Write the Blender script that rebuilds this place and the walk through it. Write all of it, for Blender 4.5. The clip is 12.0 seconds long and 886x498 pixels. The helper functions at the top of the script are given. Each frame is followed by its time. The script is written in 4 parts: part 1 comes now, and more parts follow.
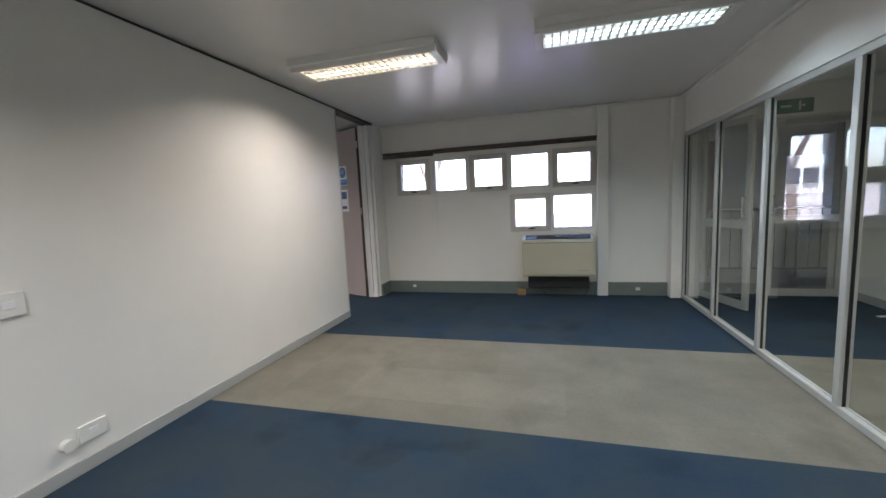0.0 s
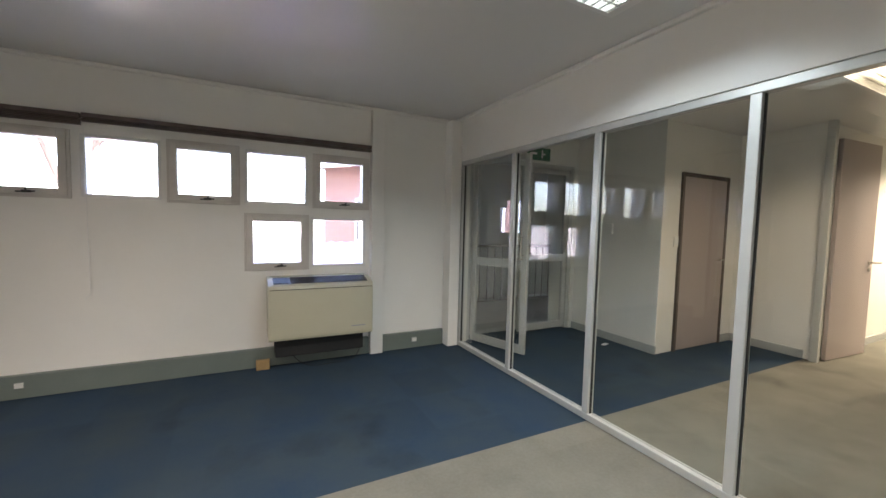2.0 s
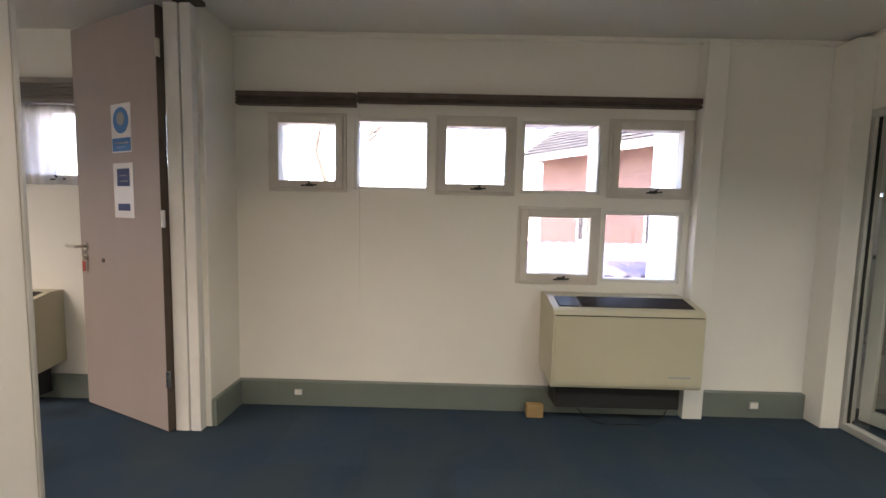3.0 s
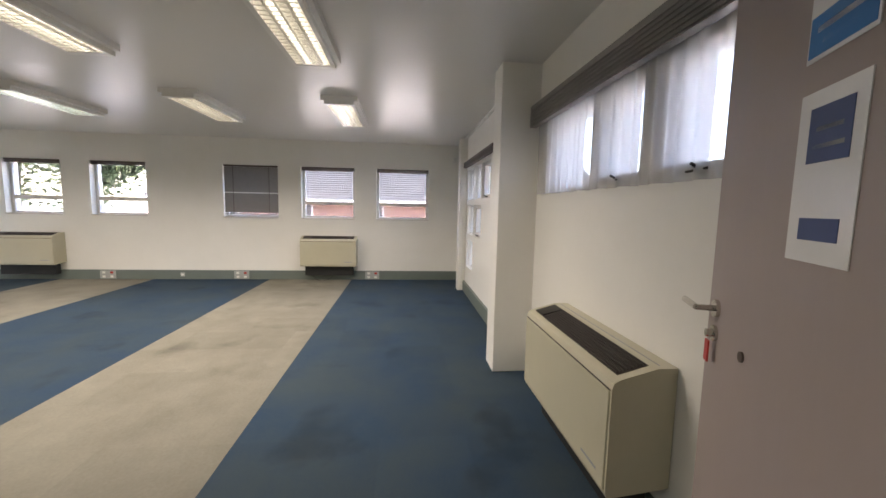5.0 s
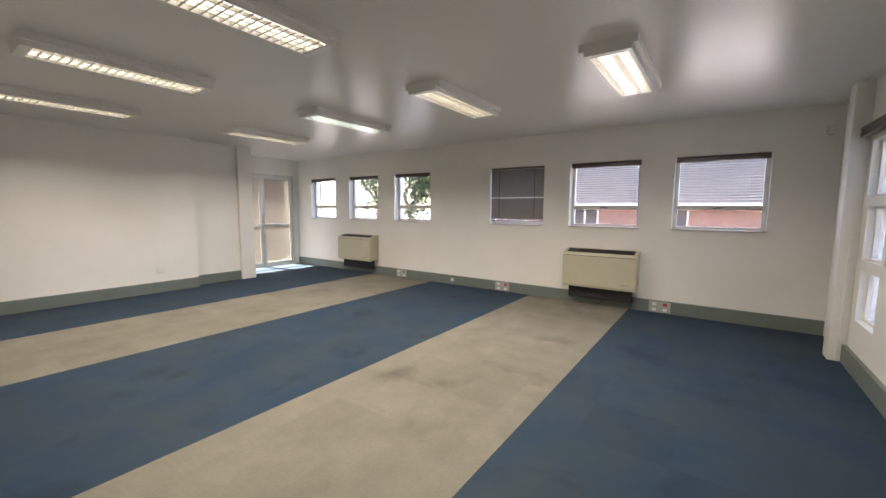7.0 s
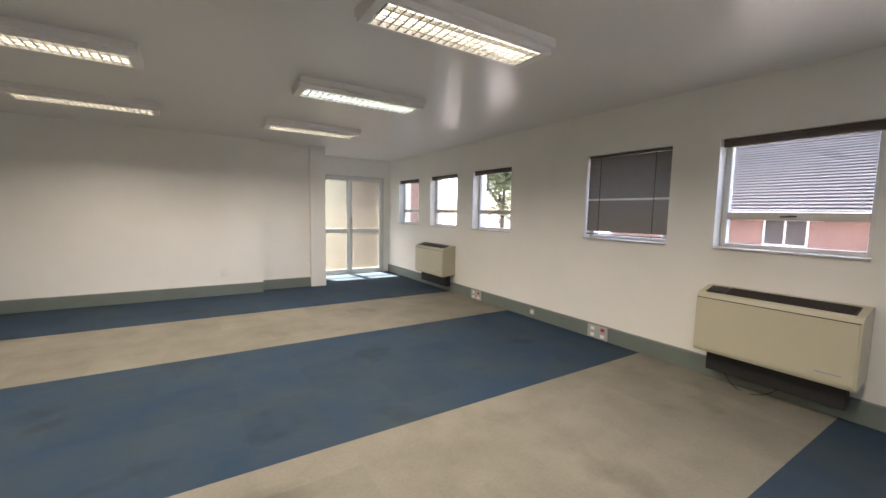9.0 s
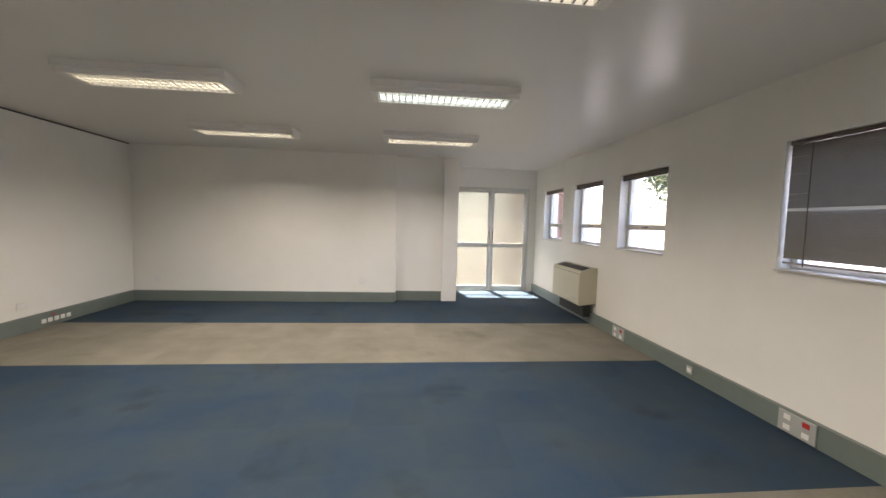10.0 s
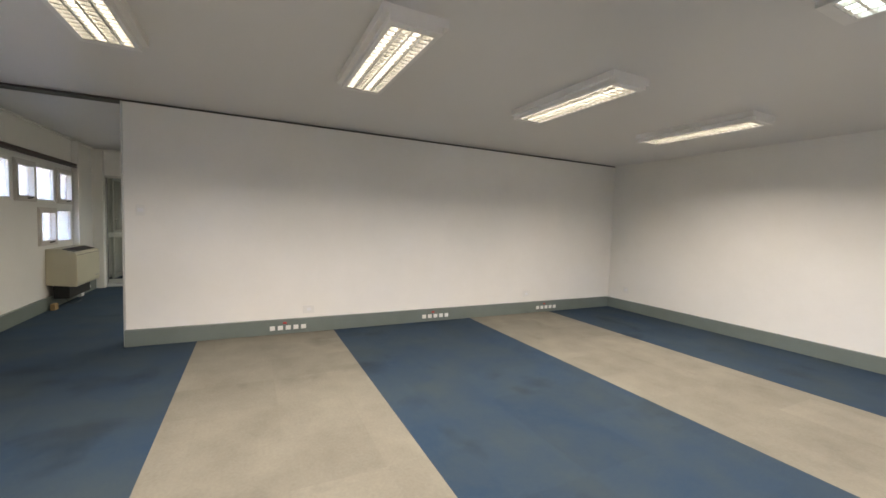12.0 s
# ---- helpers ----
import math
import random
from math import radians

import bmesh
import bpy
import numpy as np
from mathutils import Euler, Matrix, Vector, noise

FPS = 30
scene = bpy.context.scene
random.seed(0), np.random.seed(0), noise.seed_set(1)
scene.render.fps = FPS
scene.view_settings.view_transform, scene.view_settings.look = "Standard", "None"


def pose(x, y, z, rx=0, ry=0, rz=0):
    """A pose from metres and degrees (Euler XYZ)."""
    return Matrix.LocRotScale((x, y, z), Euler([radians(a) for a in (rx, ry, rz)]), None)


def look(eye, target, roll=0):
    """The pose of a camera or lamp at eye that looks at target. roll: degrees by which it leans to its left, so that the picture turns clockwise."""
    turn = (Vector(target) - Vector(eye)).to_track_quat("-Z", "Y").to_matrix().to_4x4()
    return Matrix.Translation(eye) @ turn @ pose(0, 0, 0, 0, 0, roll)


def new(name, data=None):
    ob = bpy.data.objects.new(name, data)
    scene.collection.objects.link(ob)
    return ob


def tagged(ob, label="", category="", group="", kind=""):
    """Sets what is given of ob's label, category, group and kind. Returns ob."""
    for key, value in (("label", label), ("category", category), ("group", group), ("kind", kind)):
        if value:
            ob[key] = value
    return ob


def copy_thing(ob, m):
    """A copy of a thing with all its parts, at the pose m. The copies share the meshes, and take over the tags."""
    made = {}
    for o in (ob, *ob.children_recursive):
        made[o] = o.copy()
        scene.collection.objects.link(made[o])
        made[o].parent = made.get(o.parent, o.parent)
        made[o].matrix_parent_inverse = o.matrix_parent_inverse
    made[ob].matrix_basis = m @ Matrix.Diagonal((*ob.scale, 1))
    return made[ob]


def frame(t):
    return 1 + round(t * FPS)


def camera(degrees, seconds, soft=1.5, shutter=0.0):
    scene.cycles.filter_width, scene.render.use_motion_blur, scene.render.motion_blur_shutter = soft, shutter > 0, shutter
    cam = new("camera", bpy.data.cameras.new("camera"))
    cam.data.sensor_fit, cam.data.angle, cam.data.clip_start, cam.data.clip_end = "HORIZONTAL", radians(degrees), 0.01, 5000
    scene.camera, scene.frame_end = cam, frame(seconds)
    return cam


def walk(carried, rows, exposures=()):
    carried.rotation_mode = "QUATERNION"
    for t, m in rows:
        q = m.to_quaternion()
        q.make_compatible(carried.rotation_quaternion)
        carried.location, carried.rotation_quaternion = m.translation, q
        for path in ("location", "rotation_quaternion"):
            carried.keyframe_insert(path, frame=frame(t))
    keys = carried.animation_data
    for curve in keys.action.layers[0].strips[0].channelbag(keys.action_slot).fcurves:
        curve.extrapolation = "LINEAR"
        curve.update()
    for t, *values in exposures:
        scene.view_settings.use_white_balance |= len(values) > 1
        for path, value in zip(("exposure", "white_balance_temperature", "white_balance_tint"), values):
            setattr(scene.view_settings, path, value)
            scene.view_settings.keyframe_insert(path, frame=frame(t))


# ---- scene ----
cam = camera(97.2, 12.0)
PATH = [
    (0, (-1.58, -5.319, 1.294), (-2.111, -3.404, 1.066), -2.7),
    (0.5, (-1.812, -5.069, 1.298), (-1.676, -3.083, 1.112), -1.0),
    (1, (-1.921, -4.688, 1.288), (-1.28, -2.802, 1.108), -0.0),
    (1.5, (-1.968, -4.221, 1.3), (-1.046, -2.451, 1.162), 0.9),
    (2, (-2.112, -3.671, 1.323), (-1.204, -1.893, 1.197), 1.4),
    (2.5, (-2.277, -3.077, 1.324), (-1.727, -1.161, 1.162), 1.2),
    (3, (-2.573, -2.428, 1.292), (-2.592, -0.434, 1.133), 1.3),
    (3.2, (-2.693, -2.2, 1.308), (-2.956, -0.223, 1.161), 1.1),
    (4.8, (-3.731, -0.943, 1.333), (-5.658, -0.452, 1.12), 1.3),
    (5, (-3.843, -0.877, 1.339), (-5.821, -0.676, 1.127), 1.2),
    (5.5, (-4.101, -0.836, 1.343), (-6.027, -1.327, 1.124), 0.5),
    (6, (-4.37, -0.926, 1.376), (-6.14, -1.829, 1.15), -0.1),
    (6.5, (-4.792, -0.875, 1.336), (-6.466, -1.949, 1.124), -0.1),
    (8.3, (-6.549, -0.902, 1.346), (-7.979, -2.285, 1.131), 1.0),
    (8.5, (-6.772, -0.954, 1.333), (-8.121, -2.415, 1.12), 0.8),
    (9, (-7.28, -1.119, 1.35), (-8.352, -2.797, 1.164), 1.1),
    (9.5, (-7.892, -1.277, 1.363), (-8.537, -3.163, 1.21), 1.5),
    (10, (-8.341, -1.453, 1.369), (-8.541, -3.439, 1.231), 1.6),
    (10.5, (-8.797, -1.584, 1.363), (-8.5, -3.556, 1.212), 1.6),
    (11, (-9.105, -1.767, 1.371), (-8.298, -3.588, 1.193), 1.3),
    (11.5, (-9.088, -2.052, 1.342), (-7.79, -3.567, 1.196), 1.5),
    (12, (-8.973, -2.322, 1.343), (-7.183, -3.205, 1.216), 2.0),
]
walk(cam, [(t, look(eye, target, roll)) for t, eye, target, roll in PATH],
     [(0, 5.4, 6000, 17), (1.0, 5.5, 6300, 17), (2.5, 5.85, 6700, 20), (3.0, 5.8, 7200, 20), (5.0, 5.4, 6800, 15), (9.5, 5.15, 6900, 15), (11.3, 5.3, 6700, 15), (12, 5.55, 6700, 15)])

# ---- light ----
world = bpy.data.worlds.new("sky_world")
scene.world = world
world.use_nodes = True
wn = world.node_tree.nodes
sky = wn.new("ShaderNodeTexSky")
sky.sky_type, sky.sun_disc = "NISHITA", False
sky.sun_elevation, sky.sun_rotation = radians(62), radians(170)
sky.air_density, sky.dust_density = 1.0, 2.5
wn["Background"].inputs["Strength"].default_value = 0.15
world.node_tree.links.new(sky.outputs[0], wn["Background"].inputs["Color"])
sun = new("sun", bpy.data.lights.new("sun", "SUN"))
sun.data.energy, sun.data.angle, sun.data.color = 1.6, radians(0.6), (1.0, 0.93, 0.82)
sun.matrix_world = look((0, 0, 20), (-0.08 * 20, 0.46 * 20, 20 - 0.88 * 20))


# the lit fluorescent fittings and a few added ones out of view: one downward lamp at the mouth of each, cut off
# sideways by the louvre
COOL, NEUTRAL, WARM = (0.80, 0.97, 1.0), (1.0, 0.93, 0.82), (1.0, 0.86, 0.62)
LIT = [(x, y, NEUTRAL, 0.72) for x in (-6.41, -8.65) for y in (-1.55, -3.10, -4.74, -6.50)]
# office pair at y -5.60 and hall lamp at y -6.0: unseen, added to brighten
LIT += [(-2.92, -2.40, (1.0, 0.89, 0.72), 0.62), (-1.07, -2.40, COOL, 0.50), (-2.92, -5.60, NEUTRAL, 0.85), (-1.07, -5.60, COOL, 0.65),
        (1.92, -2.62, WARM, 0.36), (1.92, -6.0, WARM, 0.6), (5.2, -2.9, WARM, 2.6)]
for x, y, colour, watts in LIT:
    lamp = new("tube_light", bpy.data.lights.new("tube_light", "AREA"))
    lamp.data.shape, lamp.data.size, lamp.data.size_y = "RECTANGLE", 1.04, 0.22
    lamp.data.energy, lamp.data.color, lamp.data.spread = watts, colour, radians(150)
    lamp.matrix_world = pose(x, y, 2.45 - 0.092)


# ---- materials ----
def material(name, base, rough=0.6, metal=0.0, spec=0.5, second=None, scale=3.0, fine=60.0, bump=0.0, bump_scale=200.0, mix=0.5, fine_amount=0.25, stretch=(1, 1, 1), stain=0.0, tile=0.0, stain_colour=(0.028, 0.026, 0.022)):
    m = bpy.data.materials.new(name)
    m.use_nodes = True
    n, l = m.node_tree.nodes, m.node_tree.links
    p = n["Principled BSDF"]
    p.inputs["Roughness"].default_value, p.inputs["Metallic"].default_value = rough, metal
    p.inputs["Specular IOR Level"].default_value = spec
    p.inputs["Base Color"].default_value = (*base, 1)
    geo = n.new("ShaderNodeNewGeometry")
    mp = n.new("ShaderNodeMapping")
    mp.inputs["Scale"].default_value = stretch
    l.new(geo.outputs["Position"], mp.inputs["Vector"])
    if second:
        big, small = n.new("ShaderNodeTexNoise"), n.new("ShaderNodeTexNoise")
        big.inputs["Scale"].default_value, big.inputs["Detail"].default_value, big.inputs["Roughness"].default_value = scale, 5, 0.6
        small.inputs["Scale"].default_value, small.inputs["Detail"].default_value = fine, 3
        for t in (big, small):
            l.new(mp.outputs[0], t.inputs["Vector"])
        ramp = n.new("ShaderNodeMapRange")
        ramp.inputs["From Min"].default_value, ramp.inputs["From Max"].default_value = 0.35, 0.68
        ramp.inputs["To Max"].default_value = mix
        l.new(big.outputs["Fac"], ramp.inputs["Value"])
        add = n.new("ShaderNodeMath")
        add.operation = "MULTIPLY_ADD"
        add.inputs[1].default_value = fine_amount
        l.new(small.outputs["Fac"], add.inputs[0])
        l.new(ramp.outputs[0], add.inputs[2])
        mc = n.new("ShaderNodeMix")
        mc.data_type = "RGBA"
        mc.inputs["A"].default_value, mc.inputs["B"].default_value = (*base, 1), (*second, 1)
        l.new(add.outputs[0], mc.inputs["Factor"])
        out = mc.outputs["Result"]
        if stain:
            blot = n.new("ShaderNodeTexNoise")
            blot.inputs["Scale"].default_value, blot.inputs["Detail"].default_value, blot.inputs["Distortion"].default_value = 1.9, 7, 0.25
            l.new(mp.outputs[0], blot.inputs["Vector"])
            cut = n.new("ShaderNodeMapRange")
            cut.inputs["From Min"].default_value, cut.inputs["From Max"].default_value, cut.inputs["To Max"].default_value = 0.58, 0.72, stain
            l.new(blot.outputs["Fac"], cut.inputs["Value"])
            dirty = n.new("ShaderNodeMix")
            dirty.data_type = "RGBA"
            dirty.inputs["B"].default_value = (*stain_colour, 1)
            l.new(out, dirty.inputs["A"])
            l.new(cut.outputs[0], dirty.inputs["Factor"])
            out = dirty.outputs["Result"]
        if tile:
            snap = n.new("ShaderNodeVectorMath")
            snap.operation = "SNAP"
            snap.inputs[1].default_value = (0.5, 0.5, 10.0)
            l.new(geo.outputs["Position"], snap.inputs[0])
            cell = n.new("ShaderNodeTexWhiteNoise")
            l.new(snap.outputs[0], cell.inputs["Vector"])
            span = n.new("ShaderNodeMapRange")
            span.inputs["To Min"].default_value, span.inputs["To Max"].default_value = 1 - tile, 1 + tile
            l.new(cell.outputs["Value"], span.inputs["Value"])
            tinted = n.new("ShaderNodeVectorMath")
            tinted.operation = "SCALE"
            l.new(out, tinted.inputs[0])
            l.new(span.outputs[0], tinted.inputs["Scale"])
            out = tinted.outputs[0]
        l.new(out, p.inputs["Base Color"])
    if bump:
        tex, b = n.new("ShaderNodeTexNoise"), n.new("ShaderNodeBump")
        tex.inputs["Scale"].default_value, tex.inputs["Detail"].default_value = bump_scale, 3
        l.new(mp.outputs[0], tex.inputs["Vector"])
        b.inputs["Strength"].default_value, b.inputs["Distance"].default_value = bump, 0.004
        l.new(tex.outputs["Fac"], b.inputs["Height"])
        l.new(b.outputs[0], p.inputs["Normal"])
    return m


def clear_glass(name, tint, rough=0.0):
    m = material(name, tint, rough)
    m.node_tree.nodes["Principled BSDF"].inputs["Transmission Weight"].default_value = 1.0
    m.node_tree.nodes["Principled BSDF"].inputs["IOR"].default_value = 1.45
    return m


def glowing(name, colour, strength):
    m = material(name, (0.8, 0.8, 0.8), 0.4)
    p = m.node_tree.nodes["Principled BSDF"]
    p.inputs["Emission Color"].default_value, p.inputs["Emission Strength"].default_value = (*colour, 1), strength
    return m


PAINT = material("wall_paint", (0.85, 0.83, 0.78), 0.38, second=(0.72, 0.70, 0.64), scale=1.1, fine=25, bump=0.12, bump_scale=90, mix=0.35, fine_amount=0.15)
CEIL = material("ceiling_paint", (0.72, 0.70, 0.67), 0.30, second=(0.68, 0.66, 0.64), scale=0.8, fine=12, bump=0.05, bump_scale=60, mix=0.4, fine_amount=0.1)
BLUE = material("blue_carpet", (0.0175, 0.043, 0.088), 0.95, spec=0.15, second=(0.043, 0.061, 0.074), scale=1.7, fine=70, bump=0.9, bump_scale=300, mix=0.62, fine_amount=0.7, stain=0.42, tile=0.05, stain_colour=(0.014, 0.020, 0.026))
GREY = material("grey_carpet", (0.25, 0.236, 0.192), 0.95, spec=0.15, second=(0.128, 0.117, 0.095), scale=2.6, fine=55, bump=0.9, bump_scale=300, mix=0.35, fine_amount=0.45, stain=0.30, tile=0.06)
SKIRT = material("grey_green_trunking", (0.17, 0.20, 0.18), 0.45, second=(0.13, 0.155, 0.14), scale=4, fine=50, mix=0.4)
PALE_SKIRT = material("pale_grey_skirting", (0.42, 0.43, 0.41), 0.45, second=(0.36, 0.36, 0.34), scale=4, fine=50, mix=0.4)
ALU = material("aluminium", (0.62, 0.62, 0.59), 0.38, 0.4, second=(0.54, 0.54, 0.51), scale=6, fine=120, mix=0.4)
DARK_ALU = material("dark_track", (0.11, 0.10, 0.09), 0.5, 0.4, second=(0.07, 0.06, 0.06), scale=8, fine=80)
GLASS = clear_glass("clear_glass", (0.93, 0.95, 0.92))
# dark pane colour added to tone down the overbright view outdoors
DIM_GLASS = clear_glass("view_dimming_glass", (0.34, 0.335, 0.345))
FROST = clear_glass("frosted_glass", (0.064, 0.062, 0.050), 0.5)
RUBBER = material("black_gasket", (0.015, 0.015, 0.015), 0.6)
LAMINATE = material("pinkish_grey_laminate", (0.40, 0.335, 0.31), 0.5, second=(0.35, 0.29, 0.27), scale=2, fine=60, mix=0.5, stretch=(1, 1, 0.2))
LAMINATE_EDGE = material("dark_lipping", (0.10, 0.075, 0.06), 0.5, second=(0.07, 0.05, 0.04), scale=9, fine=90)
CREAM = material("cream_enamel", (0.52, 0.485, 0.36), 0.35, second=(0.46, 0.43, 0.31), scale=3, fine=40, mix=0.4)
GRILLE = material("dark_grille", (0.03, 0.022, 0.02), 0.45, second=(0.05, 0.04, 0.035), scale=20, fine=100)
STEEL_FRAME = material("painted_window_steel", (0.66, 0.62, 0.57), 0.4, second=(0.56, 0.52, 0.47), scale=8, fine=90, mix=0.5)
WHITE_FRAME = material("white_window_paint", (0.80, 0.79, 0.77), 0.4, second=(0.72, 0.70, 0.67), scale=8, fine=90, mix=0.5)
BLACK = material("black_iron", (0.02, 0.018, 0.016), 0.4, 0.5)
CHROME = material("brushed_metal", (0.66, 0.64, 0.60), 0.25, 1.0)
BLIND = material("grey_blind_slat", (0.27, 0.25, 0.235), 0.4, second=(0.22, 0.205, 0.195), scale=10, fine=80, mix=0.4)
BLIND_DARK = material("brown_blind_stack", (0.085, 0.060, 0.050), 0.5, second=(0.14, 0.11, 0.10), scale=12, fine=120, mix=0.5)
LAMP_BODY = material("white_lamp_enamel", (0.82, 0.80, 0.77), 0.35, second=(0.76, 0.74, 0.70), scale=5, fine=60, mix=0.4)
LOUVRE = material("polished_louvre", (0.80, 0.79, 0.74), 0.25, 0.8)
TUBE_ON = glowing("lit_tube", (0.80, 0.98, 1.0), 0.14)
TUBE_WARM = glowing("warm_lit_tube", (1.0, 0.88, 0.66), 0.14)
TUBE_DIM = glowing("faint_tube", (1.0, 0.94, 0.82), 0.10)
PLASTIC = material("white_plastic", (0.80, 0.79, 0.75), 0.35, second=(0.72, 0.71, 0.67), scale=15, fine=90, mix=0.4)
RED = material("red_plastic", (0.45, 0.03, 0.025), 0.4)
PAPER = material("white_paper", (0.82, 0.82, 0.82), 0.6, second=(0.76, 0.76, 0.77), scale=9, fine=80, mix=0.4)
LAMINATED = material("laminated_paper", (0.82, 0.82, 0.82), 0.14, second=(0.76, 0.76, 0.77), scale=9, fine=80, mix=0.4)
SIGN_BLUE = material("sign_blue", (0.03, 0.20, 0.52), 0.45)
PRINT_NAVY = material("print_navy", (0.045, 0.075, 0.21), 0.5)
PRINT_GREY = material("print_grey", (0.32, 0.33, 0.36), 0.6)
SIGN_GREEN = material("sign_green", (0.01, 0.15, 0.065), 0.4)
SHEER = material("sheer_curtain", (0.88, 0.88, 0.88), 0.9, spec=0.1, second=(0.80, 0.80, 0.80), scale=10, fine=150, mix=0.4)
sp = SHEER.node_tree
see, mixer = sp.nodes.new("ShaderNodeBsdfTransparent"), sp.nodes.new("ShaderNodeMixShader")
trans = sp.nodes.new("ShaderNodeBsdfTranslucent")
trans.inputs["Color"].default_value = (0.55, 0.54, 0.54, 1)
mix2 = sp.nodes.new("ShaderNodeMixShader")
mixer.inputs[0].default_value, mix2.inputs[0].default_value = 0.45, 0.5
sp.links.new(sp.nodes["Principled BSDF"].outputs[0], mix2.inputs[1])
sp.links.new(trans.outputs[0], mix2.inputs[2])
sp.links.new(mix2.outputs[0], mixer.inputs[1])
sp.links.new(see.outputs[0], mixer.inputs[2])
sp.links.new(mixer.outputs[0], sp.nodes["Material Output"].inputs["Surface"])
BRICK = material("orange_brick", (0.22, 0.125, 0.10), 0.85, second=(0.18, 0.10, 0.08), scale=2, fine=30, bump=0.4, bump_scale=40, mix=0.6)
ROOF = material("terracotta_tile", (0.13, 0.125, 0.125), 0.8, second=(0.10, 0.095, 0.095), scale=2, fine=25, mix=0.6)
PURPLE_ROOF = material("mauve_corrugated_sheet", (0.085, 0.07, 0.12), 0.7, second=(0.09, 0.08, 0.12), scale=2, fine=30)
GROUND = material("paved_ground", (0.40, 0.375, 0.34), 0.9, second=(0.32, 0.30, 0.27), scale=0.6, fine=20, bump=0.4, bump_scale=30)
LEAF = material("leaf_green", (0.10, 0.135, 0.06), 0.6, second=(0.065, 0.10, 0.035), scale=2, fine=12)
BARK = material("grey_bark", (0.17, 0.13, 0.10), 0.9, second=(0.11, 0.085, 0.065), scale=6, fine=40, bump=0.6, bump_scale=40)
STONE = material("pale_lobby_tile", (0.50, 0.48, 0.47), 0.3, second=(0.42, 0.40, 0.39), scale=3, fine=40)
WOOD = material("reddish_wood", (0.24, 0.105, 0.05), 0.45, second=(0.17, 0.07, 0.035), scale=3, fine=40, stretch=(6, 6, 0.6))
CARD = material("brown_cardboard", (0.36, 0.24, 0.11), 0.8, second=(0.28, 0.18, 0.08), scale=14, fine=70)


# ---- building helpers ----
def quad_box(bm, lo, hi, bevel=0.0):
    lo, hi = Vector(lo), Vector(hi)
    made = bmesh.ops.create_cube(bm, size=1.0)["verts"]
    for v in made:
        v.co = Vector(((lo[i] + hi[i]) / 2 + v.co[i] * (hi[i] - lo[i]) for i in range(3)))
    if bevel:
        edges = list({e for v in made for e in v.link_edges})
        bmesh.ops.bevel(bm, geom=edges, offset=bevel, segments=2, affect="EDGES", profile=0.5)


def rod(bm, a, b, radius, sides=10):
    a, b = Vector(a), Vector(b)
    turn = (b - a).to_track_quat("Z", "Y").to_matrix().to_4x4()
    bmesh.ops.create_cone(bm, cap_ends=True, segments=sides, radius1=radius, radius2=radius, depth=(b - a).length,
                          matrix=Matrix.Translation((a + b) / 2) @ turn)


def part(name, bm, mat, parent=None, label=""):
    me = bpy.data.meshes.new(name)
    bm.to_mesh(me)
    bm.free()
    me.materials.append(mat)
    ob = new(name, me)
    ob.parent = parent
    if label:
        ob["label"] = label
    return ob


def boxes(name, mat, parent, spans, bevel=0.0, label=""):
    bm = bmesh.new()
    for lo, hi in spans:
        quad_box(bm, lo, hi, bevel)
    return part(name, bm, mat, parent, label)


def structure(name, mat, spans, bevel=0.0, label=""):
    return tagged(boxes(name, mat, None, spans, bevel), label=label, kind="structure")


def thing(name, m, label, category, group=""):
    return_ob = new(name)
    return_ob.empty_display_size = 0.1
    return_ob.matrix_basis = m
    return tagged(return_ob, label, category, group)


def pierced_wall(name, mat, axis, near, far, u0, u1, z0, z1, holes, label=""):
    """A wall across axis 'x' or 'y', from near to far, with openings (u0, u1, z0, z1) cut through it."""
    us = sorted({u0, u1, *[h[0] for h in holes], *[h[1] for h in holes]})
    zs = sorted({z0, z1, *[h[2] for h in holes], *[h[3] for h in holes]})

    def solid(i, j):
        if not (0 <= i < len(us) - 1 and 0 <= j < len(zs) - 1):
            return False
        u, z = (us[i] + us[i + 1]) / 2, (zs[j] + zs[j + 1]) / 2
        return not any(h[0] < u < h[1] and h[2] < z < h[3] for h in holes)

    bm = bmesh.new()

    def put(*corners):
        bm.faces.new([bm.verts.new((d, u, z) if axis == "x" else (u, d, z)) for d, u, z in corners])

    for i in range(len(us) - 1):
        for j in range(len(zs) - 1):
            if not solid(i, j):
                continue
            a, b, c, d = us[i], us[i + 1], zs[j], zs[j + 1]
            put((near, a, c), (near, b, c), (near, b, d), (near, a, d))
            put((far, a, c), (far, a, d), (far, b, d), (far, b, c))
            for ii, jj, p, q in ((i - 1, j, (a, c), (a, d)), (i + 1, j, (b, d), (b, c)), (i, j - 1, (b, c), (a, c)), (i, j + 1, (a, d), (b, d))):
                if not solid(ii, jj):
                    put((near, *p), (near, *q), (far, *q), (far, *p))
    bmesh.ops.remove_doubles(bm, verts=bm.verts, dist=0.0005)
    bmesh.ops.recalc_face_normals(bm, faces=bm.faces)
    return tagged(part(name, bm, mat), label=label, kind="structure")


H = 2.45          # ceiling
W1_OUT, W2_OUT = 0.42, -11.27
STRIPES = (-1.81, -3.24, -5.17, -6.64)

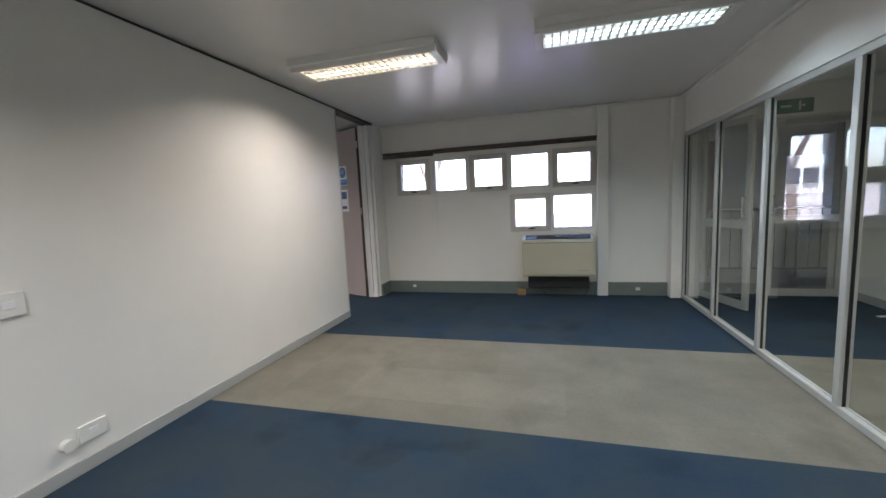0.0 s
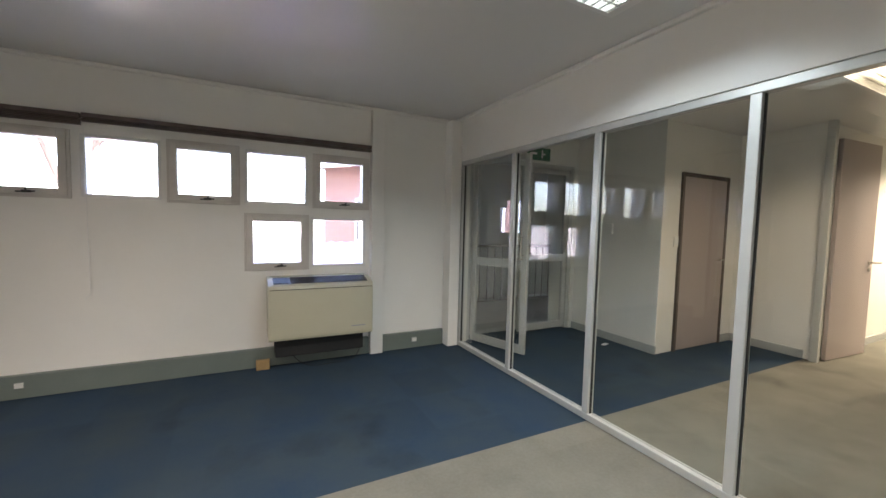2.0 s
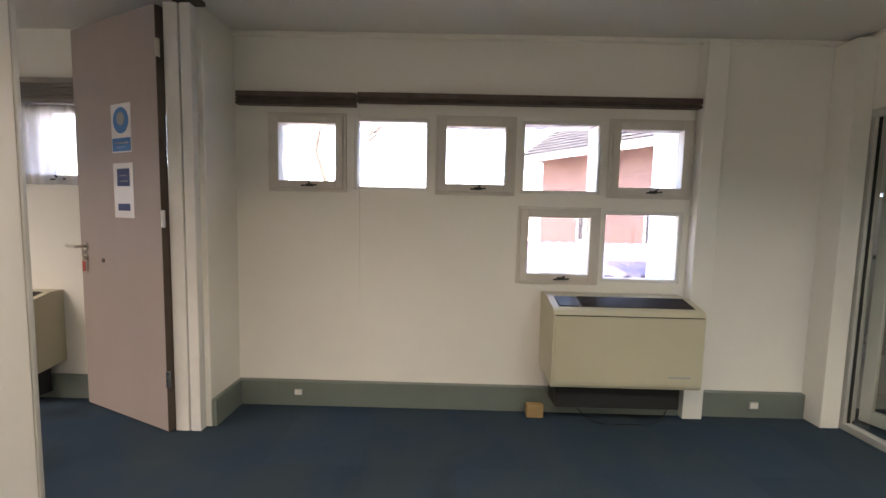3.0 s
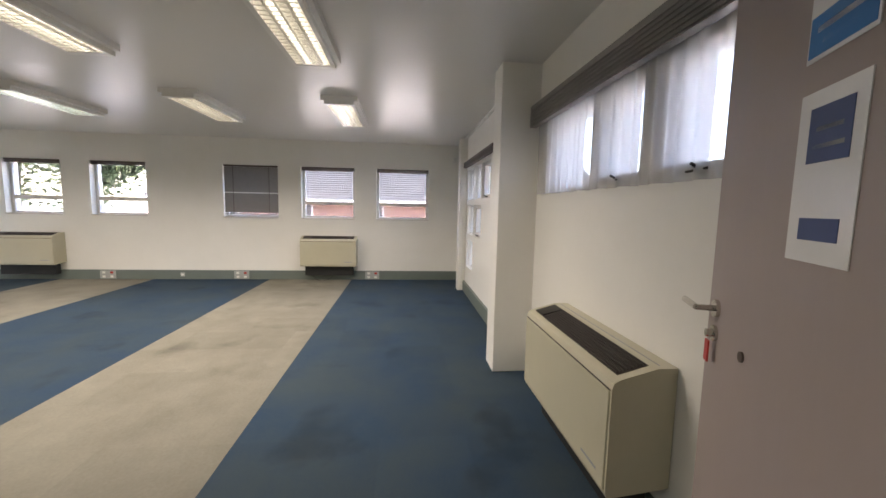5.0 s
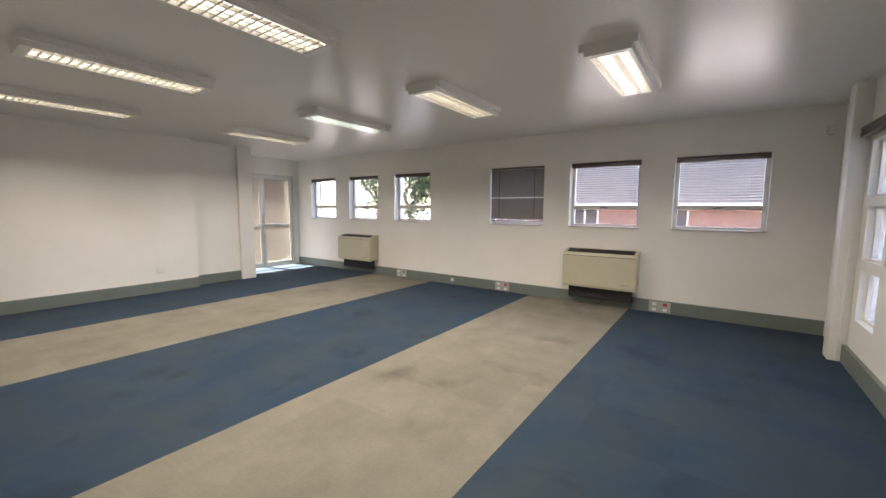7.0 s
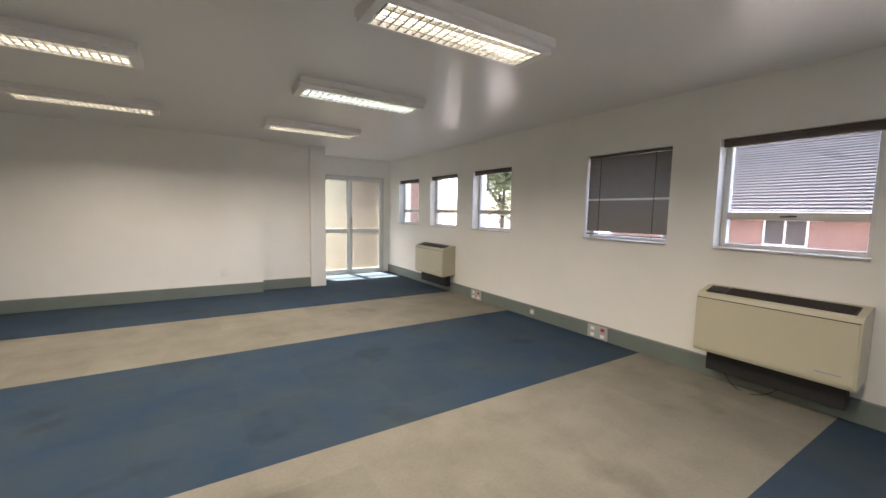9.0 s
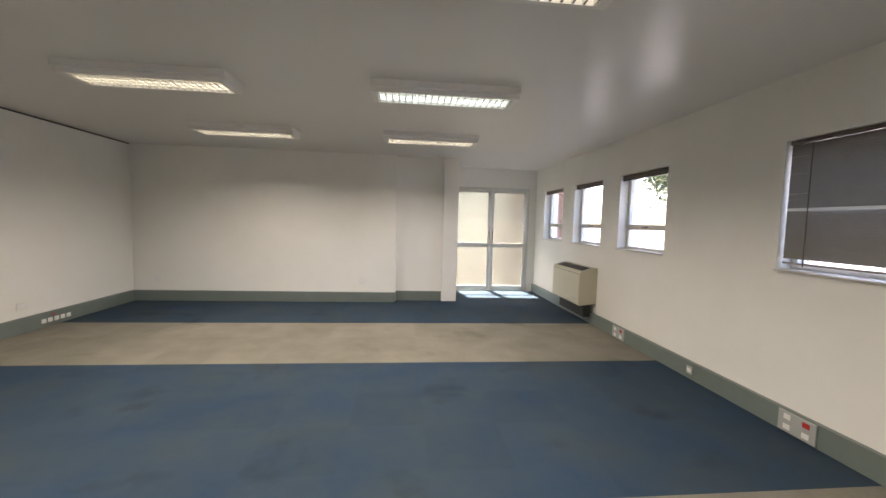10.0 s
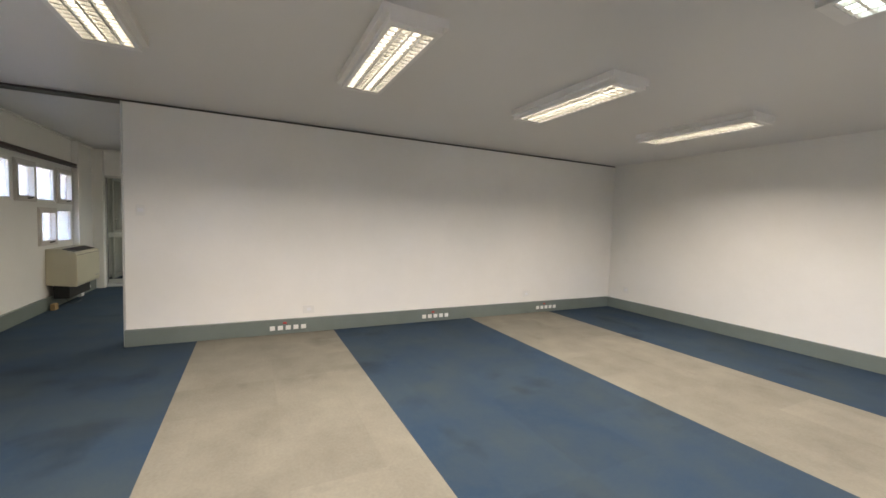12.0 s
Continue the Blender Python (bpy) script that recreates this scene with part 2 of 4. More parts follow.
# ---- floors and ceilings ----
edges = (0.10, *STRIPES, -8.05)
structure("floor", STONE, [((-11.25, -9.55, -0.25), (8.1, 0.52, -0.012))], label="concrete slab under the carpet")
for k in range(5):
    hi_y, lo_y = edges[k], edges[k + 1]
    if k == 0:
        hi_y = 0.30
    if k == 4:
        lo_y = -9.20
    structure("carpet_" + ("blue" if k % 2 == 0 else "grey") + "_" + str(k // 2 + 1), BLUE if k % 2 == 0 else GREY,
              [((-11.0, lo_y, -0.012), (8.0, hi_y, 0.0))], label="worn blue office carpet stripe" if k % 2 == 0 else "stained beige-grey office carpet stripe")
structure("ceiling", CEIL, [((-11.25, -9.55, H), (8.1, 0.52, H + 0.2))], label="plain off-white painted ceiling")

# ---- outer wall with the window groups ----
A_TOP = [(-3.73, -3.26), (-3.19, -2.70), (-2.64, -2.16), (-2.10, -1.58), (-1.52, -1.02)]
A_LOW = [(-2.09, -1.59), (-1.55, -1.03)]
A_Z1, A_Z2 = (1.465, 1.93), (0.89, 1.36)
B_TOP = [(-6.62, -6.00), (-5.94, -5.48), (-5.42, -4.92), (-4.86, -4.36)]
B_Z = (1.47, 1.98)
C_TOP = [(-9.98, -9.50), (-9.43, -8.95), (-8.88, -8.36)]
C_MID = [(-9.92, -9.44), (-9.38, -8.88)]
C_LOW = [(-9.92, -9.44)]
C_Z = ((1.46, 1.92), (0.94, 1.38), (0.42, 0.85))
wall_a = pierced_wall("wall_office_window", PAINT, "y", 0.16, W1_OUT, -3.97, 0.08, 0, H,
                      [(*s, *A_Z1) for s in A_TOP] + [(*s, *A_Z2) for s in A_LOW], "off-white plastered outer wall with stepped windows")
wall_b = pierced_wall("wall_curtain_window", PAINT, "y", 0.17, W1_OUT, -6.88, -4.15, 0, H, [(*s, *B_Z) for s in B_TOP], "off-white plastered outer wall with a row of windows")
wall_c = pierced_wall("wall_stepped_window", PAINT, "y", 0.12, W1_OUT, -11.0, -7.13, 0, H,
                      [(*s, *C_Z[0]) for s in C_TOP] + [(*s, *C_Z[1]) for s in C_MID] + [(*s, *C_Z[2]) for s in C_LOW], "off-white plastered outer wall with stepped windows")
structure("pier_partition", PAINT, [((-4.15, -0.17, 0), (-3.97, W1_OUT, H))], 0.004, "white painted pier between the two rooms")
structure("pier_column", PAINT, [((-7.13, -0.14, 0), (-6.88, W1_OUT, H))], 0.006, "white painted column standing proud of the wall")
structure("pilaster_window", PAINT, [((-0.99, 0.08, 0), (-0.86, 0.16, H - 0.03))], 0.004, "flat white pilaster beside the window")
structure("pilaster_corner", PAINT, [((-0.15, 0.01, 0), (-0.03, 0.16, H - 0.03))], 0.004, "flat white pilaster beside the glass partition")
structure("pilaster_far", PAINT, [((-10.24, 0.0, 0), (-10.06, 0.12, H - 0.03))], 0.004, "flat white pilaster in the corner")

# ---- wall of single windows ----
W2_WIN = [(-8.72, -7.85), (-7.41, -6.54), (-6.10, -5.22), (-3.99, -3.07), (-2.68, -1.75), (-1.37, -0.43)]
W2_Z = (1.09, 2.00)
wall_w = pierced_wall("wall_single_windows", PAINT, "x", -11.0, W2_OUT, -9.55, W1_OUT, 0, H, [(*s, *W2_Z) for s in W2_WIN], "off-white plastered outer wall with six windows")
# ---- back wall and alcove ----
structure("wall_back", PAINT, [((-8.21, -8.40, 0), (8.1, -8.03, H))], label="off-white back wall with faint stains")
structure("wall_back_recess", PAINT, [((-9.00, -8.40, 0), (-8.21, -8.185, H))], label="slightly recessed piece of the white back wall")
structure("wall_alcove_side", PAINT, [((-9.26, -9.55, 0), (-9.00, -8.11, H))], 0.004, "white pier beside the door alcove")
DOOR_X = (-10.85, -9.30)
pierced_wall("wall_alcove", PAINT, "y", -9.20, -9.55, -11.0, -9.26, 0, H, [(*DOOR_X, 0.0, 2.08)], "white wall round the double glass door")
# ---- hall ----
structure("bulkhead_glass", PAINT, [((-0.03, -8.03, 2.0), (0.08, 0.16, H))], 0.003, "white bulkhead above the glass partition")
structure("wall_hall_side", PAINT, [((1.76, -1.08, 0), (3.30, 0.50, H))], 0.004, "pale grey painted wall in the hall")
structure("wall_hall_end", PAINT, [((3.16, -1.86, 0), (3.30, -1.08, H))], label="cream painted wall in the hall")
structure("wall_corridor_side", PAINT, [((3.30, -1.86, 0), (8.1, -1.70, H))], label="cream painted corridor wall")
structure("wall_corridor_end", PAINT, [((7.9, -8.05, 0), (8.1, -1.86, H))], label="cream painted corridor end wall")
structure("wall_hall_right", PAINT, [((3.20, -8.05, 0), (3.34, -2.63, H))], label="cream painted wall beside the corridor opening")
pierced_wall("wall_entrance", PAINT, "y", 0.10, 0.49, 0.08, 1.76, 0, H, [(0.14, 1.70, 0.0, 2.10)], "white wall round the glass entrance door")
# lobby beyond the entrance
structure("wall_lobby", PAINT, [((-0.10, 0.50, -0.2), (0.02, 2.3, 2.8)), ((3.2, 0.50, -0.2), (3.35, 2.3, 2.8))], label="white lobby side walls")
pierced_wall("wall_lobby_back", PAINT, "y", 2.3, 2.4, -0.10, 3.35, -0.2, 2.8, [(2.1, 2.6, 1.2, 1.8)], "white lobby back wall with a window")
lobby_pane = tagged(boxes("window_lobby", DIM_GLASS, None, [((2.1, 2.345, 1.2), (2.6, 2.351, 1.8))]), label="lobby window pane, darkened to dim the outdoor view", kind="structure")
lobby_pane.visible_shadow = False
structure("floor_lobby", STONE, [((0.02, 0.52, -0.2), (3.2, 2.3, -0.005))], label="pale tiled lobby floor")
structure("ceiling_lobby", CEIL, [((-0.10, 0.52, 2.65), (3.35, 2.4, 2.8))], label="white lobby ceiling")

# ---- skirtings ----
def skirting(name, mat, lo, hi, label):
    structure(name, mat, [(lo, hi)], 0.004, label)

TR = "grey-green cable trunking skirting"
skirting("baseboard_1", SKIRT, (-11.0, -9.20, 0), (-10.965, 0.12, 0.16), TR)
skirting("baseboard_2", SKIRT, (-8.21, -8.03, 0), (-4.105, -7.985, 0.165), TR)
skirting("baseboard_3", SKIRT, (-9.00, -8.185, 0), (-8.215, -8.15, 0.165), TR)
skirting("baseboard_4", SKIRT, (-4.147, -7.98, 0), (-4.105, -1.19, 0.17), TR)
skirting("baseboard_5", SKIRT, (-6.88, 0.135, 0), (-4.155, 0.17, 0.16), TR)
skirting("baseboard_6", SKIRT, (-10.06, 0.085, 0), (-7.135, 0.12, 0.16), TR)
skirting("baseboard_7", SKIRT, (-3.94, 0.12, 0), (-0.995, 0.16, 0.17), TR)
skirting("baseboard_8", SKIRT, (-0.855, 0.12, 0), (-0.155, 0.16, 0.17), TR)
skirting("baseboard_9", SKIRT, (-3.968, -0.17, 0), (-3.94, 0.16, 0.17), TR)
skirting("baseboard_10", PALE_SKIRT, (-3.93, -8.02, 0), (-3.915, -1.195, 0.075), "thin pale grey skirting")
skirting("baseboard_11", PALE_SKIRT, (1.742, -1.095, 0), (1.758, 0.098, 0.09), "thin pale grey skirting")
skirting("baseboard_12", PALE_SKIRT, (2.94, -1.098, 0), (3.158, -1.082, 0.09), "thin pale grey skirting")
skirting("baseboard_13", PALE_SKIRT, (3.142, -1.80, 0), (3.158, -1.10, 0.09), "thin pale grey skirting")
skirting("baseboard_14", PALE_SKIRT, (3.95, -1.878, 0), (7.9, -1.862, 0.09), "thin pale grey skirting")
skirting("baseboard_15", PALE_SKIRT, (3.182, -8.04, 0), (3.198, -2.63, 0.09), "thin pale grey skirting")

# cornice strips under the ceiling
structure("trim_office", PAINT, [((-3.97, 0.125, H - 0.03), (-0.03, 0.16, H)), ((-0.065, -8.03, H - 0.03), (-0.03, 0.125, H))], 0.008, "thin white cornice")
structure("trim_hall", PAINT, [((-11.0, 0.085, H - 0.03), (-7.13, 0.12, H))], 0.008, "thin white cornice")

# ---- movable partition between the rooms ----
partition = tagged(new("partition_wall"), "white full-height movable partition wall with dark head track", kind="structure")
boxes("panel", PAINT, partition, [((-4.105, -8.028, 0), (-3.93, -1.195, 2.428))], 0.003)
boxes("head_track", DARK_ALU, partition, [((-4.09, -8.028, 2.43), (-3.945, -0.172, H))])
boxes("end_post", ALU, partition, [((-4.11, -1.193, 0), (-3.925, -1.178, 2.428))], 0.003)
boxes("door_jamb", WHITE_FRAME, partition, [((-4.15, -0.225, 0), (-4.07, -0.172, 2.428)), ((-4.06, -0.225, 0), (-4.0, -0.172, 2.428))], 0.004)


# ---- door leaf with signs ----
def handle_set(parent, x, z, y, side):
    """A lever on a plate, on the face at y, towards side (+1 or -1)."""
    bm = bmesh.new()
    rod(bm, (x, y, z), (x, y + side * 0.010, z), 0.026, 20)
    rod(bm, (x, y, z - 0.075), (x, y + side * 0.008, z - 0.075), 0.024, 20)
    plate = part("handle_rose", bm, CHROME, parent)
    bm = bmesh.new()
    rod(bm, (x, y, z), (x, y + side * 0.055, z), 0.009)
    rod(bm, (x, y + side * 0.055, z), (x + 0.115, y + side * 0.055, z), 0.009)
    part("lever", bm, CHROME, parent, "brushed metal lever handle")
    return plate


leaf_turn = math.degrees(math.atan2(0.39, -0.92))
door_leaf = thing("door_leaf", pose(-4.16, -0.24, 0, 0, 0, leaf_turn), "tall pinkish-grey laminate door, standing open", "door")
LW = 0.84
boxes("leaf", LAMINATE, door_leaf, [((0.004, -0.02, 0.012), (LW, 0.02, 2.40))], 0.002)
boxes("lipping", LAMINATE_EDGE, door_leaf, [((0.0, -0.021, 0.012), (0.0035, 0.021, 2.40))])
for z in (0.28, 1.2, 2.12):
    boxes("hinge", CHROME, door_leaf, [((-0.022, 0.012, z), (-0.004, 0.03, z + 0.1))], 0.003)
handle_set(door_leaf, LW - 0.065, 1.06, 0.02, 1)
bm = bmesh.new()
rod(bm, (LW - 0.065, 0.028, 0.985), (LW - 0.065, 0.045, 0.985), 0.012)
part("lock_cylinder", bm, CHROME, door_leaf)
boxes("key_tag", RED, door_leaf, [((LW - 0.08, 0.036, 0.90), (LW - 0.05, 0.041, 0.965))], 0.002, "red plastic key tag")
bm = bmesh.new()
rod(bm, (LW - 0.25, 0.018, 0.98), (LW - 0.25, 0.025, 0.98), 0.014)
part("door_stop_mark", bm, LAMINATE_EDGE, door_leaf)


def sheet(name, x0, x1, z0, z1, label, prints):
    ob = thing(name, door_leaf.matrix_basis, label, "notice")
    boxes("paper", LAMINATED, ob, [((x0, 0.0205, z0), (x1, 0.0225, z1))])
    for n_, mat, a, b, c, d in prints:
        boxes(n_, mat, ob, [((x0 + a * (x1 - x0), 0.0225, z0 + c * (z1 - z0)), (x0 + b * (x1 - x0), 0.0235, z0 + d * (z1 - z0)))])
    return ob


sx0, sx1 = 0.25, 0.44
s1 = sheet("mask_notice", sx0, sx1, 1.63, 1.91, "white and blue safety notice with a round pictogram", [("blue_band", SIGN_BLUE, 0.03, 0.97, 0.03, 0.30), ("text_bar", PAPER, 0.15, 0.85, 0.18, 0.22), ("text_bar", PAPER, 0.25, 0.75, 0.09, 0.13)])
bm = bmesh.new()
bmesh.ops.create_cone(bm, cap_ends=True, segments=32, radius1=0.075, radius2=0.075, depth=0.001, matrix=pose((sx0 + sx1) / 2, 0.0232, 1.815, 90, 0, 0))
part("blue_disc", bm, SIGN_BLUE, s1)
bm = bmesh.new()
bmesh.ops.create_cone(bm, cap_ends=True, segments=24, radius1=0.038, radius2=0.038, depth=0.001, matrix=pose((sx0 + sx1) / 2, 0.0242, 1.825, 90, 0, 0))
part("pictogram", bm, PRINT_GREY, s1)
sheet("printed_notice", sx0, sx1, 1.25, 1.57, "white laminated notice with two dark blue boxes", [("print_box", PRINT_NAVY, 0.16, 0.80, 0.58, 0.90), ("text_bar", PRINT_GREY, 0.28, 0.68, 0.76, 0.785), ("text_bar", PRINT_GREY, 0.24, 0.72, 0.66, 0.685), ("print_box", PRINT_NAVY, 0.18, 0.80, 0.13, 0.26)])


# ---- windows ----
def latch(parent, x, z, y):
    """A black casement stay and handle, inside of a window across y (towards -y)."""
    bm = bmesh.new()
    quad_box(bm, (x - 0.025, y - 0.012, z), (x + 0.025, y, z + 0.018), 0.003)
    rod(bm, (x, y - 0.01, z + 0.01), (x + 0.01, y - 0.05, z + 0.028), 0.006, 8)
    rod(bm, (x - 0.05, y - 0.022, z + 0.004), (x + 0.05, y - 0.02, z + 0.010), 0.005, 8)
    return part("latch", bm, BLACK, parent, "black iron window latch")


def pane_window(name, x0, x1, z0, z1, y, opening, label):
    """One light of a window group, across y, its glass at y."""
    ob = tagged(new(name), label, kind="structure")
    f, d = (0.050, 0.060) if opening else (0.022, 0.030)
    if opening:
        boxes("outer_flange", STEEL_FRAME, ob, [((x0 - 0.02, y - 0.05, z0 - 0.02), (x0, y - 0.036, z1 + 0.02)), ((x1, y - 0.05, z0 - 0.02), (x1 + 0.02, y - 0.036, z1 + 0.02)),
                                         ((x0, y - 0.05, z0 - 0.02), (x1, y - 0.036, z0)), ((x0, y - 0.05, z1), (x1, y - 0.036, z1 + 0.02))], 0.003)
    mat = STEEL_FRAME if opening else WHITE_FRAME
    boxes("window_frame", mat, ob, [((x0, y - d, z0), (x0 + f, y + 0.03, z1)), ((x1 - f, y - d, z0), (x1, y + 0.03, z1)),
                                    ((x0 + f, y - d, z0), (x1 - f, y + 0.03, z0 + f)), ((x0 + f, y - d, z1 - f), (x1 - f, y + 0.03, z1))], 0.004)
    g = boxes("pane", DIM_GLASS, ob, [((x0 + f, y, z0 + f), (x1 - f, y + 0.005, z1 - f))])
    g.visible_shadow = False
    if opening:
        latch(ob, (x0 + x1) / 2 + 0.02, z0 + 0.012, y - d)
    return ob


WN = 0
def next_window():
    global WN
    WN += 1
    return "window_%d" % WN


for i, (a, b) in enumerate(A_TOP):
    pane_window(next_window(), a, b, *A_Z1, 0.195, i in (0, 2, 4), "small office window with painted steel frame")
for i, (a, b) in enumerate(A_LOW):
    pane_window(next_window(), a, b, *A_Z2, 0.195, i == 0, "small lower office window with painted steel frame")
for i, (a, b) in enumerate(B_TOP):
    pane_window(next_window(), a, b, *B_Z, 0.23, i in (1, 2), "window behind a sheer curtain")
for row, zz in zip((C_TOP, C_MID, C_LOW), C_Z):
    for i, (a, b) in enumerate(row):
        pane_window(next_window(), a, b, *zz, 0.20, (row is C_TOP and i == 2) or (row is C_MID and i == 1), "narrow window of a stepped group")


def single_window(k, y0, y1, blind):
    x = -11.15
    ob = tagged(new(next_window()), "painted steel window with a transom, set in a deep reveal", kind="structure")
    z0, z1, zm, f = W2_Z[0], W2_Z[1], W2_Z[0] + 0.275, 0.045
    boxes("window_frame", WHITE_FRAME, ob, [((x - 0.03, y0, z0), (x + 0.035, y0 + f, z1)), ((x - 0.03, y1 - f, z0), (x + 0.035, y1, z1)),
                                            ((x - 0.03, y0 + f, z0), (x + 0.035, y1 - f, z0 + f)), ((x - 0.03, y0 + f, z1 - f), (x + 0.035, y1 - f, z1))], 0.004)
    boxes("transom", STEEL_FRAME, ob, [((x - 0.03, y0 + f, zm - 0.025), (x + 0.045, y1 - f, zm + 0.035))], 0.004)
    for a, b in ((z0 + f, zm - 0.025), (zm + 0.035, z1 - f)):
        g = boxes("pane", DIM_GLASS, ob, [((x - 0.003, y0 + f, a), (x + 0.003, y1 - f, b))])
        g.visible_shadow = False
    boxes("window_sill", STEEL_FRAME, ob, [((-11.11, y0, z0 - 0.0), (-10.975, y1, z0 + 0.014))], 0.004)
    bm = bmesh.new()
    yc = (y0 + y1) / 2
    rod(bm, (x + 0.045, yc, zm + 0.01), (x + 0.085, yc, zm + 0.004), 0.006, 8)
    rod(bm, (x + 0.085, yc - 0.05, zm), (x + 0.085, yc + 0.05, zm + 0.006), 0.006, 8)
    part("latch", bm, BLACK, ob, "black iron window latch")
    # venetian blind
    bl = thing("venetian_blind", pose(-11.04, yc, 0), "grey venetian blind, lowered and closed" if blind else "brown venetian blind, drawn up in a stack", "blind", "blinds of the single windows")
    h = (y1 - y0) / 2 - 0.012
    boxes("head_rail", BLIND_DARK, bl, [((-0.02, -h, z1 - 0.03), (0.02, h, z1 - 0.002))], 0.003)
    if blind:
        n = 40
        step = (z1 - 0.05 - (z0 + 0.075)) / n
        bm = bmesh.new()
        quad_box(bm, (-0.002, -h, -0.0006), (0.022, h, 0.0006))
        bmesh.ops.rotate(bm, verts=bm.verts, cent=(0.01, 0, 0), matrix=Matrix.Rotation(radians(66), 3, "Y"))
        first = part("slat", bm, BLIND, bl)
        first.location = (-0.008, 0, z1 - 0.045)
        for i in range(1, n):
            o = new("slat", first.data)
            o.parent, o.location = bl, (-0.008, 0, z1 - 0.045 - i * step + random.uniform(-0.0008, 0.0008))
            if i == 22:
                o.data = first.data.copy()
                o.data.materials[0] = PLASTIC
            o.rotation_euler = (random.uniform(-0.004, 0.004), random.uniform(-0.02, 0.02), 0)
        boxes("bottom_rail", BLIND, bl, [((-0.012, -h, z0 + 0.052), (0.012, h, z0 + 0.066))], 0.003)
        for yy in (-0.3, 0.3):
            boxes("ladder_tape", BLIND_DARK, bl, [((0.012, yy - 0.004, z0 + 0.04), (0.0135, yy + 0.004, z1 - 0.03))])
    else:
        for i in range(4):
            boxes("slat", BLIND_DARK, bl, [((-0.018, -h, z1 - 0.04 - i * 0.009), (0.018, h, z1 - 0.034 - i * 0.009))])


for k, (a, b) in enumerate(W2_WIN):
    single_window(k, a, b, k == 3)


# ---- blinds and curtain of the outer wall ----
def roller_stack(x0, x1, y, z, count, label, group, mat):
    ob = thing("blind_stack", pose((x0 + x1) / 2, y, z), label, "blind", group)
    h = (x1 - x0) / 2
    boxes("head_rail", mat, ob, [((-h, -0.025, 0.025), (h, 0.025, 0.06))], 0.003)
    for i in range(count):
        dz = 0.018 - i * 0.011
        boxes("slat", mat, ob, [((-h, -0.024 - (i % 2) * 0.004, dz - 0.006), (h, 0.024, dz))])


roller_stack(-3.93, -3.17, 0.115, 2.005, 4, "dark brown blind drawn up above the window", "office blinds", BLIND_DARK)
roller_stack(-3.16, -0.995, 0.115, 2.01, 2, "dark brown blind drawn up above the window", "office blinds", BLIND_DARK)
roller_stack(-10.05, -8.05, 0.08, 1.98, 4, "dark brown blind drawn up above the window", "office blinds", BLIND_DARK)
roller_stack(-6.86, -4.18, 0.11, 2.06, 11, "grey fabric blind drawn up above the curtain", "", BLIND)
cord = thing("pull_string", pose(-3.14, 0.11, 0), "thin white blind cord hanging from the rail", "cord")
bm = bmesh.new()
rod(bm, (0, 0, 0.72), (-0.01, 0, 1.97), 0.003, 6)
rod(bm, (-0.03, 0, 0.70), (0, 0, 0.74), 0.003, 6)
part("string", bm, PLASTIC, cord)

# sheer curtain
curtain = bmesh.new()
cols, rows_ = 260, 6
grid = []
for j in range(rows_ + 1):
    line = []
    for i in range(cols + 1):
        u = i / cols
        x = -6.82 + u * 2.60
        z = 2.04 - (2.04 - 1.452 - 0.002 * math.sin(u * 70)) * j / rows_
        y = 0.162 + 0.011 * math.sin(u * 190 + 1.4 * math.sin(u * 23)) + 0.006 * math.sin(u * 77 + j * 0.3)
        line.append(curtain.verts.new((x, y - 0.02, z)))
    grid.append(line)
for j in range(rows_):
    for i in range(cols):
        curtain.faces.new((grid[j][i], grid[j][i + 1], grid[j + 1][i + 1], grid[j + 1][i]))
for f_ in curtain.faces:
    f_.smooth = True
tagged(part("sheer_curtain", curtain, SHEER), "white sheer net curtain hanging before the windows", "curtain")


